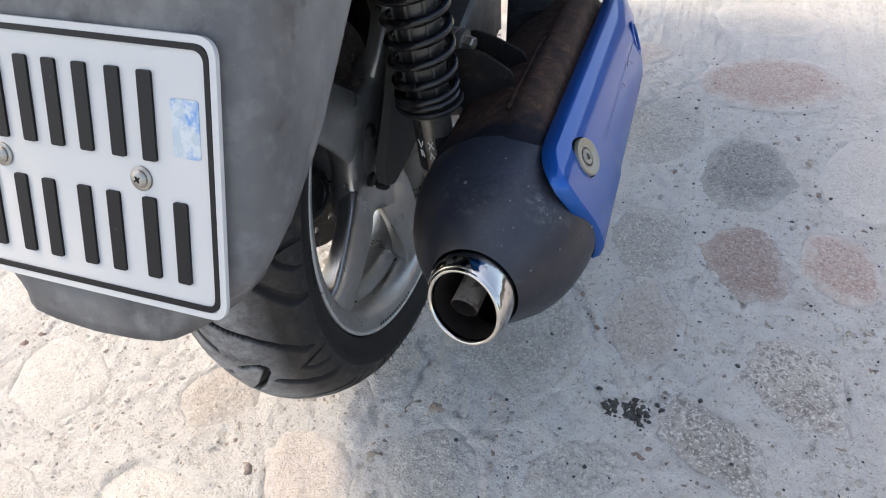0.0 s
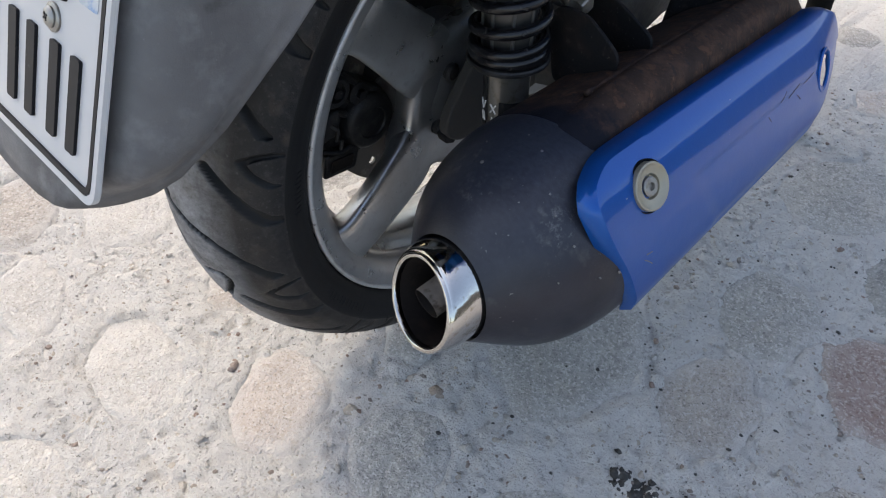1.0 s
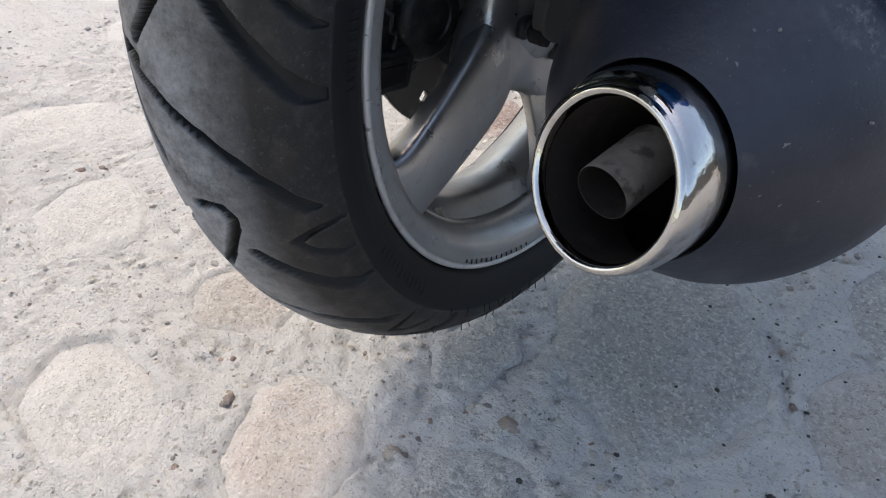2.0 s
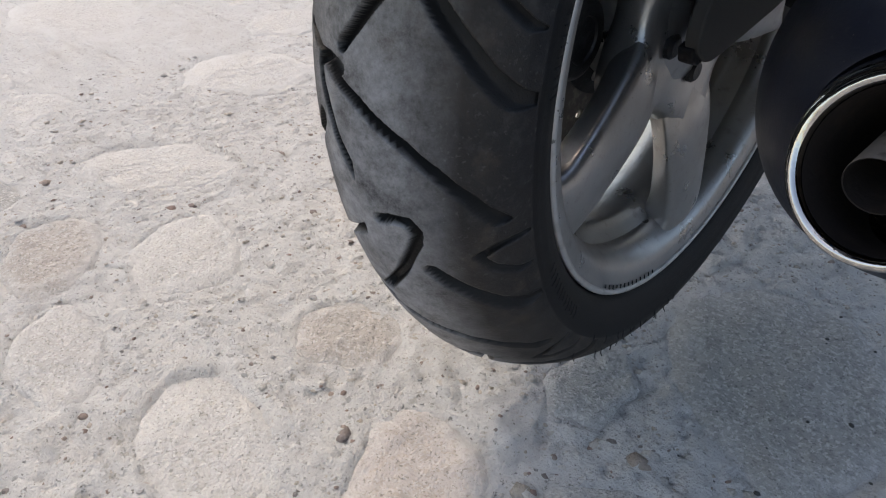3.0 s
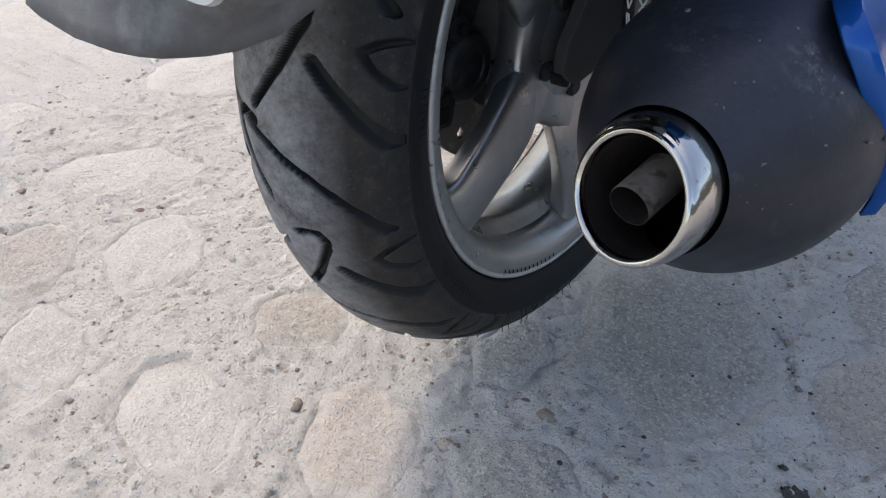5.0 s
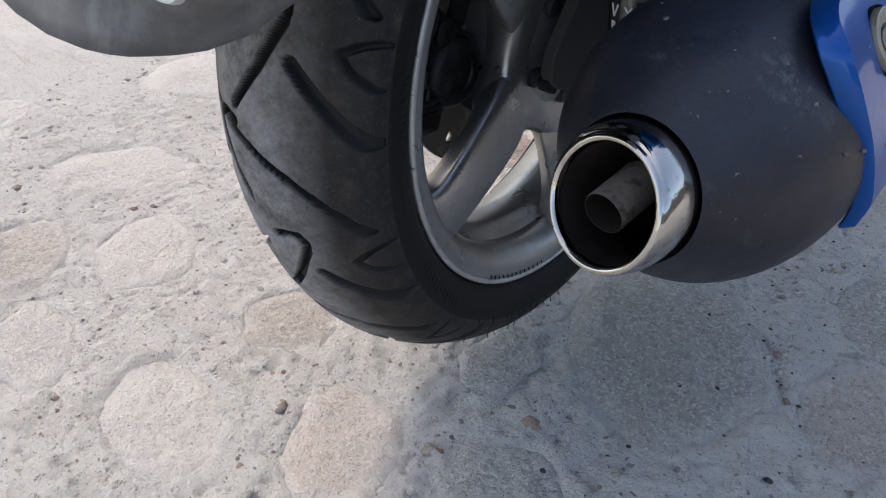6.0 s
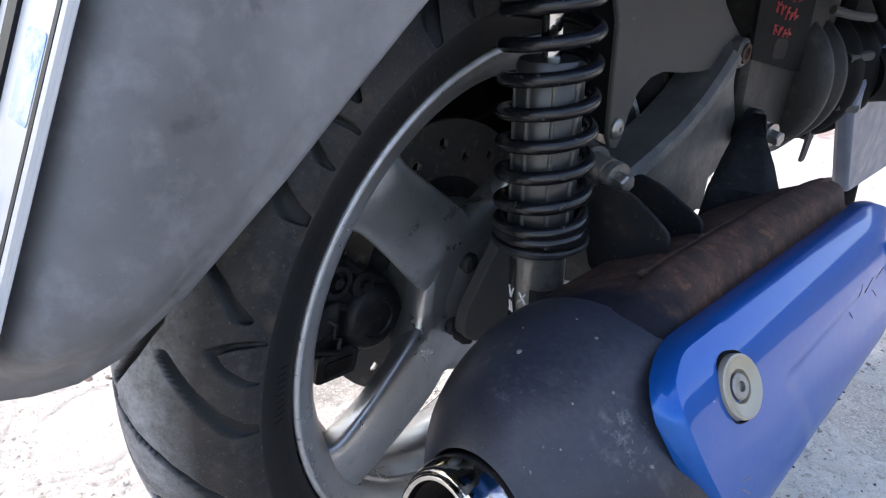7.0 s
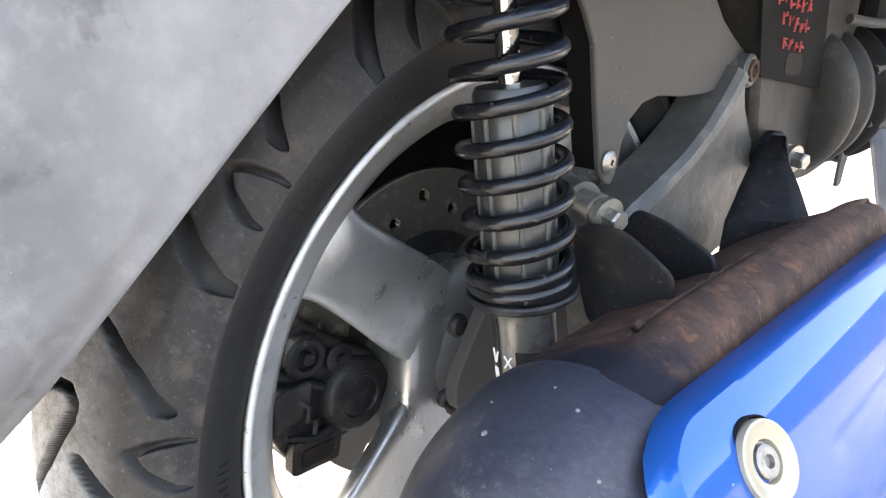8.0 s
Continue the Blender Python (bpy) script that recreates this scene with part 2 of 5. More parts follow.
WHITE = material("plate_white", (0.44, 0.445, 0.45), 0.35, spec=0.3, spots=[(8, 0.45, 0.75, (0.40, 0.405, 0.41), 0.6), (300, 0.68, 0.72, (0.4, 0.4, 0.4), 0.4)])
INK = material("plate_black", (0.007, 0.007, 0.009), 0.5, spec=0.2, spots=[(200, 0.66, 0.72, (0.05, 0.05, 0.05), 0.4)])
FOIL = material("silver_foil_sticker", (0.30, 0.36, 0.42), 0.4, 0.3, spots=[(60, 0.45, 0.55, (0.06, 0.20, 0.46), 0.8), (130, 0.5, 0.6, (0.42, 0.45, 0.48), 0.8)])
CHIP = material("bare_chip", (0.15, 0.145, 0.14), 0.7, spots=[(900, 0.5, 0.6, (0.1, 0.1, 0.1), 0.7)])
MARKER = material("white_marker", (0.72, 0.71, 0.68), 0.7)
REDMARK = material("red_marker", (0.25, 0.022, 0.020), 0.7, spots=[(200, 0.5, 0.6, (0.25, 0.02, 0.02), 0.7)])
DISC = material("brake_disc_steel", (0.085, 0.076, 0.068), 0.4, 0.5, spots=[(35, 0.45, 0.7, (0.10, 0.075, 0.055), 0.6), (90, 0.55, 0.65, (0.26, 0.24, 0.21), 0.5)], bump=[(200, 0.0002)])
MORTAR = material("cement_mortar", (0.50, 0.485, 0.455), 0.92,
                  spots=[(3.5, 0.4, 0.7, (0.45, 0.428, 0.39), 0.6), (25, 0.5, 0.7, (0.56, 0.545, 0.515), 0.7), (16, 0.58, 0.68, (0.40, 0.375, 0.335), 0.5), (85, 0.6, 0.66, (0.33, 0.30, 0.265), 0.6),
                         (120, 0.63, 0.68, (0.40, 0.33, 0.27), 0.5), (210, 0.625, 0.68, (0.11, 0.10, 0.095), 0.8), (330, 0.60, 0.67, (0.24, 0.225, 0.205), 0.7)],
                  bump=[(40, 0.004), (130, 0.005), (420, 0.0035)])


def stone_material(name, colour, dark, light, cement=0.45):
    m = material(name, colour, 0.85, random_tint=0.12,
                    spots=[(9, 0.4, 0.7, dark, 0.55), (30, 0.5, 0.72, light, 0.5), (150, 0.5, 0.58, dark, 0.8), (260, 0.53, 0.6, light, 0.9), (380, 0.58, 0.64, tuple(0.45 * v for v in dark), 0.75)],
                    bump=[(26, 0.003), (120, 0.0040), (420, 0.0028)])
    # a film of cement over the rim of the stone
    t = m.node_tree
    rim, place, n, add, r, film = (t.nodes.new("ShaderNode" + k) for k in ("Attribute", "TexCoord", "TexNoise", "Math", "MapRange", "MixRGB"))
    rim.attribute_name = "rim"
    n.inputs["Scale"].default_value, n.inputs["Detail"].default_value, n.inputs["Roughness"].default_value = 30.0, 9.0, 0.7
    add.operation = "ADD"
    r.inputs[1].default_value, r.inputs[2].default_value, r.inputs[4].default_value = 1.12, 1.46, cement
    film.inputs[2].default_value = (0.495, 0.478, 0.447, 1)
    target = t.nodes["Principled BSDF"].inputs["Base Color"]
    came = target.links[0].from_socket
    for a, c in ((place.outputs["Object"], n.inputs["Vector"]), (rim.outputs["Fac"], add.inputs[0]), (n.outputs["Fac"], add.inputs[1]), (add.outputs[0], r.inputs[0]),
                 (r.outputs[0], film.inputs[0]), (came, film.inputs[1]), (film.outputs[0], target)):
        t.links.new(a, c)
    return m


PALE_STONE = stone_material("pale_stone", (0.47, 0.45, 0.415), (0.42, 0.395, 0.355), (0.54, 0.52, 0.485), 0.95)
PINK_STONE = stone_material("pink_stone", (0.455, 0.41, 0.37), (0.41, 0.35, 0.30), (0.52, 0.48, 0.44), 0.85)
GREY_STONE = stone_material("grey_stone", (0.36, 0.345, 0.315), (0.25, 0.24, 0.22), (0.50, 0.48, 0.44))
RED_STONE = stone_material("red_granite", (0.33, 0.255, 0.225), (0.24, 0.165, 0.14), (0.44, 0.385, 0.35))
BROWN_STONE = stone_material("brown_stone", (0.39, 0.355, 0.315), (0.30, 0.265, 0.23), (0.47, 0.44, 0.40), 0.8)
ROSE_STONE = stone_material("rose_granite", (0.40, 0.315, 0.275), (0.31, 0.215, 0.18), (0.50, 0.46, 0.42), 0.9)
DARK_STONE = stone_material("dark_grey_stone", (0.23, 0.23, 0.215), (0.14, 0.14, 0.135), (0.36, 0.35, 0.33))
GRANITE_STONE = stone_material("mottled_granite", (0.40, 0.365, 0.32), (0.17, 0.15, 0.135), (0.58, 0.55, 0.50))
PEBBLE = stone_material("pebbles", (0.38, 0.35, 0.31), (0.29, 0.26, 0.225), (0.48, 0.45, 0.40))
t = PEBBLE.node_tree
island, shades, tint_mix = t.nodes.new("ShaderNodeNewGeometry"), t.nodes.new("ShaderNodeValToRGB"), t.nodes.new("ShaderNodeMixRGB")
tint_mix.inputs[0].default_value = 0.8
stops = shades.color_ramp.elements
stops[0].position, stops[0].color = 0.0, (0.16, 0.15, 0.14, 1)
stops[1].position, stops[1].color = 1.0, (0.52, 0.50, 0.46, 1)
for where_at, shade in ((0.12, (0.20, 0.12, 0.095)), (0.25, (0.36, 0.31, 0.25)), (0.55, (0.46, 0.43, 0.385)), (0.75, (0.30, 0.29, 0.28))):
    stops.new(where_at).color = (*shade, 1)
target = t.nodes["Principled BSDF"].inputs["Base Color"]
came = target.links[0].from_socket
for a, c in ((island.outputs["Random Per Island"], shades.inputs[0]), (shades.outputs[0], tint_mix.inputs[2]), (came, tint_mix.inputs[1]), (tint_mix.outputs[0], target)):
    t.links.new(a, c)
# dark tone for the added, unseen walls
DARK_WALL = material("dark_wall_tone", (0.085, 0.083, 0.08), 0.9, spots=[(1.5, 0.4, 0.7, (0.06, 0.058, 0.056), 0.7), (14, 0.5, 0.7, (0.11, 0.105, 0.10), 0.5)], bump=[(60, 0.004)])
TAR = material("black_tar", (0.018, 0.017, 0.016), 0.6, spots=[(150, 0.5, 0.7, (0.09, 0.083, 0.076), 0.7)], bump=[(120, 0.003)])


# ---- builders ----
def mesh_of(name, verts, faces, smooth=True):
    me = bpy.data.meshes.new(name)
    me.from_pydata([tuple(map(float, v)) for v in verts], [], [tuple(map(int, f)) for f in faces])
    me.update()
    if smooth:
        me.shade_smooth()
    return me


def tidy(me):
    bm = bmesh.new()
    bm.from_mesh(me)
    bmesh.ops.remove_doubles(bm, verts=bm.verts, dist=1e-6)
    bmesh.ops.recalc_face_normals(bm, faces=bm.faces)
    bm.to_mesh(me)
    bm.free()
    return me


def part(name, me, mat, parent=None, label="", crease=35.0, bevel=0.0):
    """One mesh object under a thing or a part."""
    ob = new(name, me)
    if mat:
        me.materials.append(mat)
    if parent:
        ob.parent = parent
    if bevel:
        b = ob.modifiers.new("rounded", "BEVEL")
        b.width, b.segments, b.limit_method, b.angle_limit = bevel, 2, "ANGLE", radians(40)
    if crease:
        me.set_sharp_from_angle(angle=radians(crease))
    return tagged(ob, label) if label else ob


def lathe(profile, start=0.0, end=360.0, steps=96, centre=(0, 0, 0), axis=(1, 0, 0), close=False):
    """Turns rows of (along the axis, radius) about the axis through centre."""
    a = Vector(axis).normalized()
    u = a.orthogonal().normalized() if abs(a.x) < 0.999 else Vector((0, 1, 0))
    v = a.cross(u)
    c = Vector(centre)
    full = abs(end - start) >= 359.9
    count = steps if full else steps + 1
    verts, faces, n = [], [], len(profile)
    for i in range(count):
        t = radians(start + (end - start) * i / steps)
        d = u * math.cos(t) + v * math.sin(t)
        verts += [c + a * p + d * r for p, r in profile]
    for i in range(steps):
        j = (i + 1) % count
        for k in range(n if close else n - 1):
            m = (k + 1) % n
            faces.append((i * n + k, i * n + m, j * n + m, j * n + k))
    return tidy(mesh_of("lathe", verts, faces))


def tube(points, radius, sides=12, caps=True, radii=None):
    """A round bar along points."""
    pts = [Vector(p) for p in points]
    verts, faces = [], []
    ref = None
    for i, p in enumerate(pts):
        d = (pts[min(i + 1, len(pts) - 1)] - pts[max(i - 1, 0)]).normalized()
        if ref is None:
            ref = d.orthogonal().normalized()
        ref = (ref - d * ref.dot(d)).normalized()
        w = d.cross(ref)
        r = radii[i] if radii else radius
        verts += [p + (ref * math.cos(2 * math.pi * k / sides) + w * math.sin(2 * math.pi * k / sides)) * r for k in range(sides)]
    for i in range(len(pts) - 1):
        for k in range(sides):
            faces.append((i * sides + k, i * sides + (k + 1) % sides, (i + 1) * sides + (k + 1) % sides, (i + 1) * sides + k))
    if caps:
        faces += [tuple(range(sides))[::-1], tuple((len(pts) - 1) * sides + k for k in range(sides))]
    return tidy(mesh_of("bar", verts, faces))


def slab(outline, frame_m, thick):
    """A plate: a closed outline of (a, b) in frame_m's x and y, thick along its z."""
    n = len(outline)
    verts = [frame_m @ Vector((a, b, 0)) for a, b in outline] + [frame_m @ Vector((a, b, thick)) for a, b in outline]
    faces = [tuple(range(n))[::-1], tuple(range(n, 2 * n))] + [(k, (k + 1) % n, n + (k + 1) % n, n + k) for k in range(n)]
    return tidy(mesh_of("slab", verts, faces))


def rounded(corners, radius, steps=5):
    """A closed outline with its corners rounded."""
    out, n = [], len(corners)
    for i, p in enumerate(corners):
        a, b, c = (Vector(corners[i - 1]), Vector(p), Vector(corners[(i + 1) % n]))
        r = min(radius, (a - b).length * 0.45, (c - b).length * 0.45)
        s, e = b + (a - b).normalized() * r, b + (c - b).normalized() * r
        for k in range(steps + 1):
            t = k / steps
            out.append(tuple((1 - t) ** 2 * s + 2 * t * (1 - t) * b + t * t * e))
    return out


def box_of(w, h, radius=0.0, cx=0.0, cy=0.0):
    pts = [(cx - w / 2, cy - h / 2), (cx + w / 2, cy - h / 2), (cx + w / 2, cy + h / 2), (cx - w / 2, cy + h / 2)]
    return rounded(pts, radius) if radius else pts


def at_x(x):
    """A frame whose x and y are the world's y and z, at that x; thickness goes to the right."""
    return Matrix(((0, 0, 1, x), (1, 0, 0, 0), (0, 1, 0, 0), (0, 0, 0, 1)))


def aimed(centre, axis):
    """A frame at centre whose z points along axis."""
    return Matrix.Translation(centre) @ Vector(axis).to_track_quat("Z", "Y").to_matrix().to_4x4()


def grid_mesh(rows, closed=False, ends=False):
    """A skin over rows of equally many points."""
    n, verts, faces = len(rows[0]), [p for r in rows for p in r], []
    for i in range(len(rows) - 1):
        for k in range(n if closed else n - 1):
            m = (k + 1) % n
            faces.append((i * n + k, i * n + m, (i + 1) * n + m, (i + 1) * n + k))
    if ends:
        faces += [tuple(range(n))[::-1], tuple((len(rows) - 1) * n + k for k in range(n))]
    return tidy(mesh_of("skin", verts, faces))


def joined(meshes):
    bm = bmesh.new()
    for me in meshes:
        bm.from_mesh(me)
        bpy.data.meshes.remove(me)
    out = bpy.data.meshes.new("joined")
    bm.to_mesh(out)
    bm.free()
    out.shade_smooth()
    return out


def value_noise(x, y, seed):
    """Smooth noise from 0 to 1 over arrays of places."""
    xi, yi = np.floor(x).astype(np.int64), np.floor(y).astype(np.int64)
    fx, fy = x - xi, y - yi
    fx, fy = fx * fx * (3 - 2 * fx), fy * fy * (3 - 2 * fy)

    def h(a, b):
        k = (a * 374761393 + b * 668265263 + seed * 974634777) & 0x7FFFFFFF
        k = ((k ^ (k >> 13)) * 1274126177) & 0x7FFFFFFF
        return ((k ^ (k >> 16)) & 0xFFFF) / 65535.0

    return (h(xi, yi) * (1 - fx) + h(xi + 1, yi) * fx) * (1 - fy) + (h(xi, yi + 1) * (1 - fx) + h(xi + 1, yi + 1) * fx) * fy


def ground_height(x, y):
    x, y = np.asarray(x, float), np.asarray(y, float)
    z = 0.006 * (value_noise(x * 5, y * 5, 1) - 0.5) + 0.005 * (value_noise(x * 17, y * 17, 2) - 0.5)
    z += 0.0042 * (value_noise(x * 55, y * 55, 3) - 0.5) + 0.0040 * (value_noise(x * 130, y * 130, 4) - 0.5)
    for step, seed, low, deep in ((75, 5, 0.84, 0.0035), (135, 6, 0.86, 0.0045), (190, 8, 0.86, 0.004)):
        pits = value_noise(x * step + 0.3 * y * step + 9, y * step, seed)
        z -= deep * np.clip((pits - low) / 0.12, 0, 1)
    return z


# ---- the ground: cobbles bedded in cement ----
def spread(low, high, step):
    inner = np.arange(low, high + step / 2, step)
    far = np.cumsum(step * 1.25 ** np.arange(1, 44))
    return np.concatenate([(low - far)[::-1], inner, high + far])


# centre, breadth, length, turn
PALE = [(-0.388, -0.192, 0.160, 0.125, 2.6), (-0.154, -0.312, 0.172, 0.108, 2.87), (-0.588, -0.116, 0.22, 0.14, 0.6), (-1.300, 0.095, 0.40, 0.26, 2.98),
        (-0.788, 0.157, 0.23, 0.19, 0.2), (-0.330, -0.352, 0.15, 0.085, 2.81), (0.640, 0.515, 0.26, 0.16, 1.41), (0.497, 1.089, 0.26, 0.2, 0.2), (-0.120, -0.455, 0.11, 0.08, 0.37)]
GREY = [(0.153, 0.072, 0.285, 0.215, 1.98), (0.318, 0.278, 0.172, 0.128, 1.71), (0.130, -0.178, 0.128, 0.118, 1.57),
        (0.280, -0.131, 0.132, 0.080, 0.57), (0.302, 0.585, 0.255, 0.165, 1.31), (0.032, -0.050, 0.108, 0.074, 1.64)]
PINK = [(-0.008, -0.226, 0.145, 0.112, 2.02)]
RED = [(0.455, 0.262, 0.165, 0.112, 1.80)]
ROSE = [(0.489, 0.800, 0.30, 0.225, 0.2), (0.581, 0.288, 0.165, 0.110, 1.95)]
DARK = [(0.452, 0.488, 0.236, 0.146, 1.48)]
BROWN = [(-0.485, -0.295, 0.17, 0.10, 2.60), (-0.165, -0.155, 0.120, 0.098, 0.5), (0.328, 0.106, 0.12, 0.165, 0.0)]
GRANITE = [(0.514, 0.062, 0.158, 0.124, 2.0), (0.421, -0.052, 0.146, 0.098, 2.56)]
rng = random.Random(5)
LAID = []
for kind_rows, mat in ((PALE, PALE_STONE), (GREY, GREY_STONE), (PINK, PINK_STONE), (RED, RED_STONE), (DARK, DARK_STONE), (ROSE, ROSE_STONE), (BROWN, BROWN_STONE), (GRANITE, GRANITE_STONE)):
    LAID += [(x, y, sx, sy, turn, mat) for x, y, sx, sy, turn in kind_rows]
for _ in range(6000):
    x, y, r = rng.uniform(-2.6, 1.6), rng.uniform(-1.0, 2.6), rng.uniform(0.055, 0.10)
    if all(math.hypot(x - s[0], y - s[1]) > (r + max(s[2], s[3]) / 2) * 0.94 + 0.012 for s in LAID) and len(LAID) < 240:
        LAID.append((x, y, 2 * r * rng.uniform(0.85, 1.05), 2 * r * rng.uniform(0.7, 0.95), rng.uniform(0, 3), rng.choice((PALE_STONE, PALE_STONE, GREY_STONE, GREY_STONE, PINK_STONE, RED_STONE))))


gx, gy = spread(-0.80, 0.70, 0.0042), spread(-0.50, 0.80, 0.0042)
GX, GY = np.meshgrid(gx, gy)
near = np.clip(1 - np.maximum(np.abs(GX) - 2, np.abs(GY) - 2) / 2, 0, 1)
GZ = ground_height(GX, GY) * near
# the cement sinks a little under each cobble and cracks along parts of its edge
for n_stone, (x, y, sx, sy, turn, mat) in enumerate(LAID):
    c, s = math.cos(turn), math.sin(turn)
    q = np.hypot(((GX - x) * c + (GY - y) * s) / (sx / 2), (-(GX - x) * s + (GY - y) * c) / (sy / 2))
    GZ -= 0.0065 * np.clip((0.93 - q) / 0.16, 0, 1)
    wobble = 0.10 * (value_noise(GX * 22, GY * 22, 70 + n_stone) - 0.5)
    GZ -= 0.0045 * np.exp(-((q - 1.0 + wobble) / 0.025) ** 2) * np.clip((value_noise(GX * 9, GY * 9, 40 + n_stone) - 0.68) * 6, 0, 1)
nx, ny = len(gx), len(gy)
quads = (np.arange(ny - 1)[:, None] * nx + np.arange(nx - 1)[None, :]).ravel()
ground_me = mesh_of("ground", np.stack([GX, GY, GZ], -1).reshape(-1, 3), np.stack([quads, quads + 1, quads + nx + 1, quads + nx], -1))
ground = tagged(part("ground", ground_me, MORTAR, crease=0), "pale grey rough cement between flush cobbles, sunlit and shaded", "ground", kind="structure")



BROKEN = (RED_STONE, DARK_STONE, GRANITE_STONE, ROSE_STONE)


def cobble(x, y, sx, sy, turn, mat, seed, rise=0.0045):
    """A worn cobble, a low dome that breaks through the cement."""
    rng = np.random.default_rng(seed)
    rings, sides = 13, 56
    ang = np.arange(sides) * 2 * math.pi / sides
    edge = 1.02 + sum(rng.normal(0, 0.075 / k ** 0.6) * np.cos(k * ang + rng.uniform(0, 6.3)) for k in range(2, 8))
    if mat in BROKEN:
        # a split face: four or five straight sides with blunt corners
        count = int(rng.integers(4, 6))
        ways = (np.arange(count) + rng.uniform(-0.22, 0.22, count)) * 2 * math.pi / count + rng.uniform(0, 6.3)
        reach = np.maximum(np.cos(ang[:, None] - ways[None, :]) / rng.uniform(0.82, 1.0, count), 0.02)
        edge = 0.35 * edge + 0.70 / (reach ** 9).sum(1) ** (1 / 9)
    verts, faces = [], []
    c, s = math.cos(turn), math.sin(turn)
    off = rng.uniform(0, 50)
    for i in range(rings + 1):
        q = i / rings
        u, v = q * edge * np.cos(ang) * sx / 2, q * edge * np.sin(ang) * sy / 2
        top = rise * (0.45 - q ** 2.4) - 0.005 * max(0, q - 0.86) / 0.14 + 0.0005
        z = top + 0.0045 * (value_noise(u * 26 + off, v * 26, seed) - 0.5) + 0.004 * (value_noise(u * 60 + off, v * 60, seed + 2) - 0.5) * q + 0.0030 * (value_noise(u * 110 + off, v * 110, seed + 1) - 0.5)
        verts += list(np.stack([u * c - v * s, u * s + v * c, z], -1))
    for i in range(rings):
        for k in range(sides):
            m = (k + 1) % sides
            faces.append((i * sides + k, i * sides + m, (i + 1) * sides + m, (i + 1) * sides + k) if i else (0 * sides, sides + m, sides + k)[::-1])
    me = mesh_of("cobble", verts, faces)
    me.attributes.new("rim", "FLOAT", "POINT").data.foreach_set("value", np.repeat(np.arange(rings + 1) / rings, sides).astype(np.float32))
    ob = part("cobble", tidy(me), mat, ground, crease=0)
    ob.location = (x, y, 0)
    return ob


for n_stone, (x, y, sx, sy, turn, mat) in enumerate(LAID):
    cobble(x, y, sx, sy, turn, mat, 11 + n_stone)


STONE_X, STONE_Y, STONE_A, STONE_B, STONE_T = (np.array([row[k] for row in LAID]) for k in range(5))


def on_cobble(x, y):
    dx, dy, c, s = x - STONE_X, y - STONE_Y, np.cos(STONE_T), np.sin(STONE_T)
    return bool((np.hypot((dx * c + dy * s) / STONE_A, (dy * c - dx * s) / STONE_B) < 0.50).any())


def crumbs(name, count, spots, size, mat, label, category, seed, flat=0.45, sink=-0.1, clear=False):
    """Many small lumps pressed into the cement, as one mesh."""
    rng = np.random.default_rng(seed)
    bm = bmesh.new()
    bmesh.ops.create_icosphere(bm, subdivisions=1, radius=1.0)
    base = np.array([v.co[:] for v in bm.verts])
    tris = np.array([[v.index for v in f.verts] for f in bm.faces])
    bm.free()
    verts, faces = [], []
    for i in range(count):
        x, y = spots(rng)
        while clear and on_cobble(x, y):
            x, y = spots(rng)
        s = size(rng)
        p = base * (1 + rng.normal(0, 0.13, (len(base), 1))) * [s * rng.uniform(0.7, 1.5), s, s * flat]
        a = rng.uniform(0, 6.3)
        p = p @ np.array([[math.cos(a), math.sin(a), 0], [-math.sin(a), math.cos(a), 0], [0, 0, 1]])
        verts.append(p + [x, y, float(ground_height(x, y)) + s * flat * sink - s * flat * 0.4])
        faces.append(tris + i * len(base))
    return tagged(part(name, mesh_of(name, np.concatenate(verts), np.concatenate(faces)), mat, crease=0), label, category, kind="stuff")


def round_spot(rng):
    r, a = 0.9 * rng.uniform(0, 1) ** 0.6, rng.uniform(0, 6.3)
    return -0.05 + r * math.cos(a), 0.0 + r * math.sin(a)


crumbs("pebbles", 10500, round_spot, lambda g: float(np.clip(g.lognormal(-6.2, 0.55), 0.0009, 0.0095)), PEBBLE, "small tan and grey pebbles set in the cement", "pebbles", 3, flat=0.30, sink=-0.30, clear=True)
crumbs("tar_crumbs", 650, lambda g: (g.uniform(0.12, 0.7), g.uniform(-0.3, 0.9)), lambda g: float(np.clip(g.lognormal(-6.5, 0.45), 0.0007, 0.0036)), TAR, "scattered black tar crumbs on the cement", "debris", 4)
crumbs("tar_spill", 100, lambda g: (g.normal(0.324, 0.014), g.normal(-0.037, 0.009)), lambda g: g.uniform(0.0010, 0.0055), TAR, "small black tar spill stuck to the cobbles", "debris", 6, flat=0.3)

# ---- plain dark walls added out of view to darken reflections and low sky ----
def reflection_wall(name, x, y, w, d):
    return tagged(part(name, slab(box_of(w, d), Matrix.Translation((x, y, -0.1)), 2.2), DARK_WALL, bevel=0.02), "plain dark wall, unseen, added to darken reflections", "wall", kind="structure")


reflection_wall("wall_north", 0.0, 9.0, 16.0, 0.3)
reflection_wall("wall_east", 8.15, 2.5, 0.3, 13.3)

# ---- the scooter ----
scooter = tagged(new("scooter"), "blue scooter on its stand seen from behind, worn grey mudguard", "scooter")
AXLE = Vector((0, 0, 0.308))

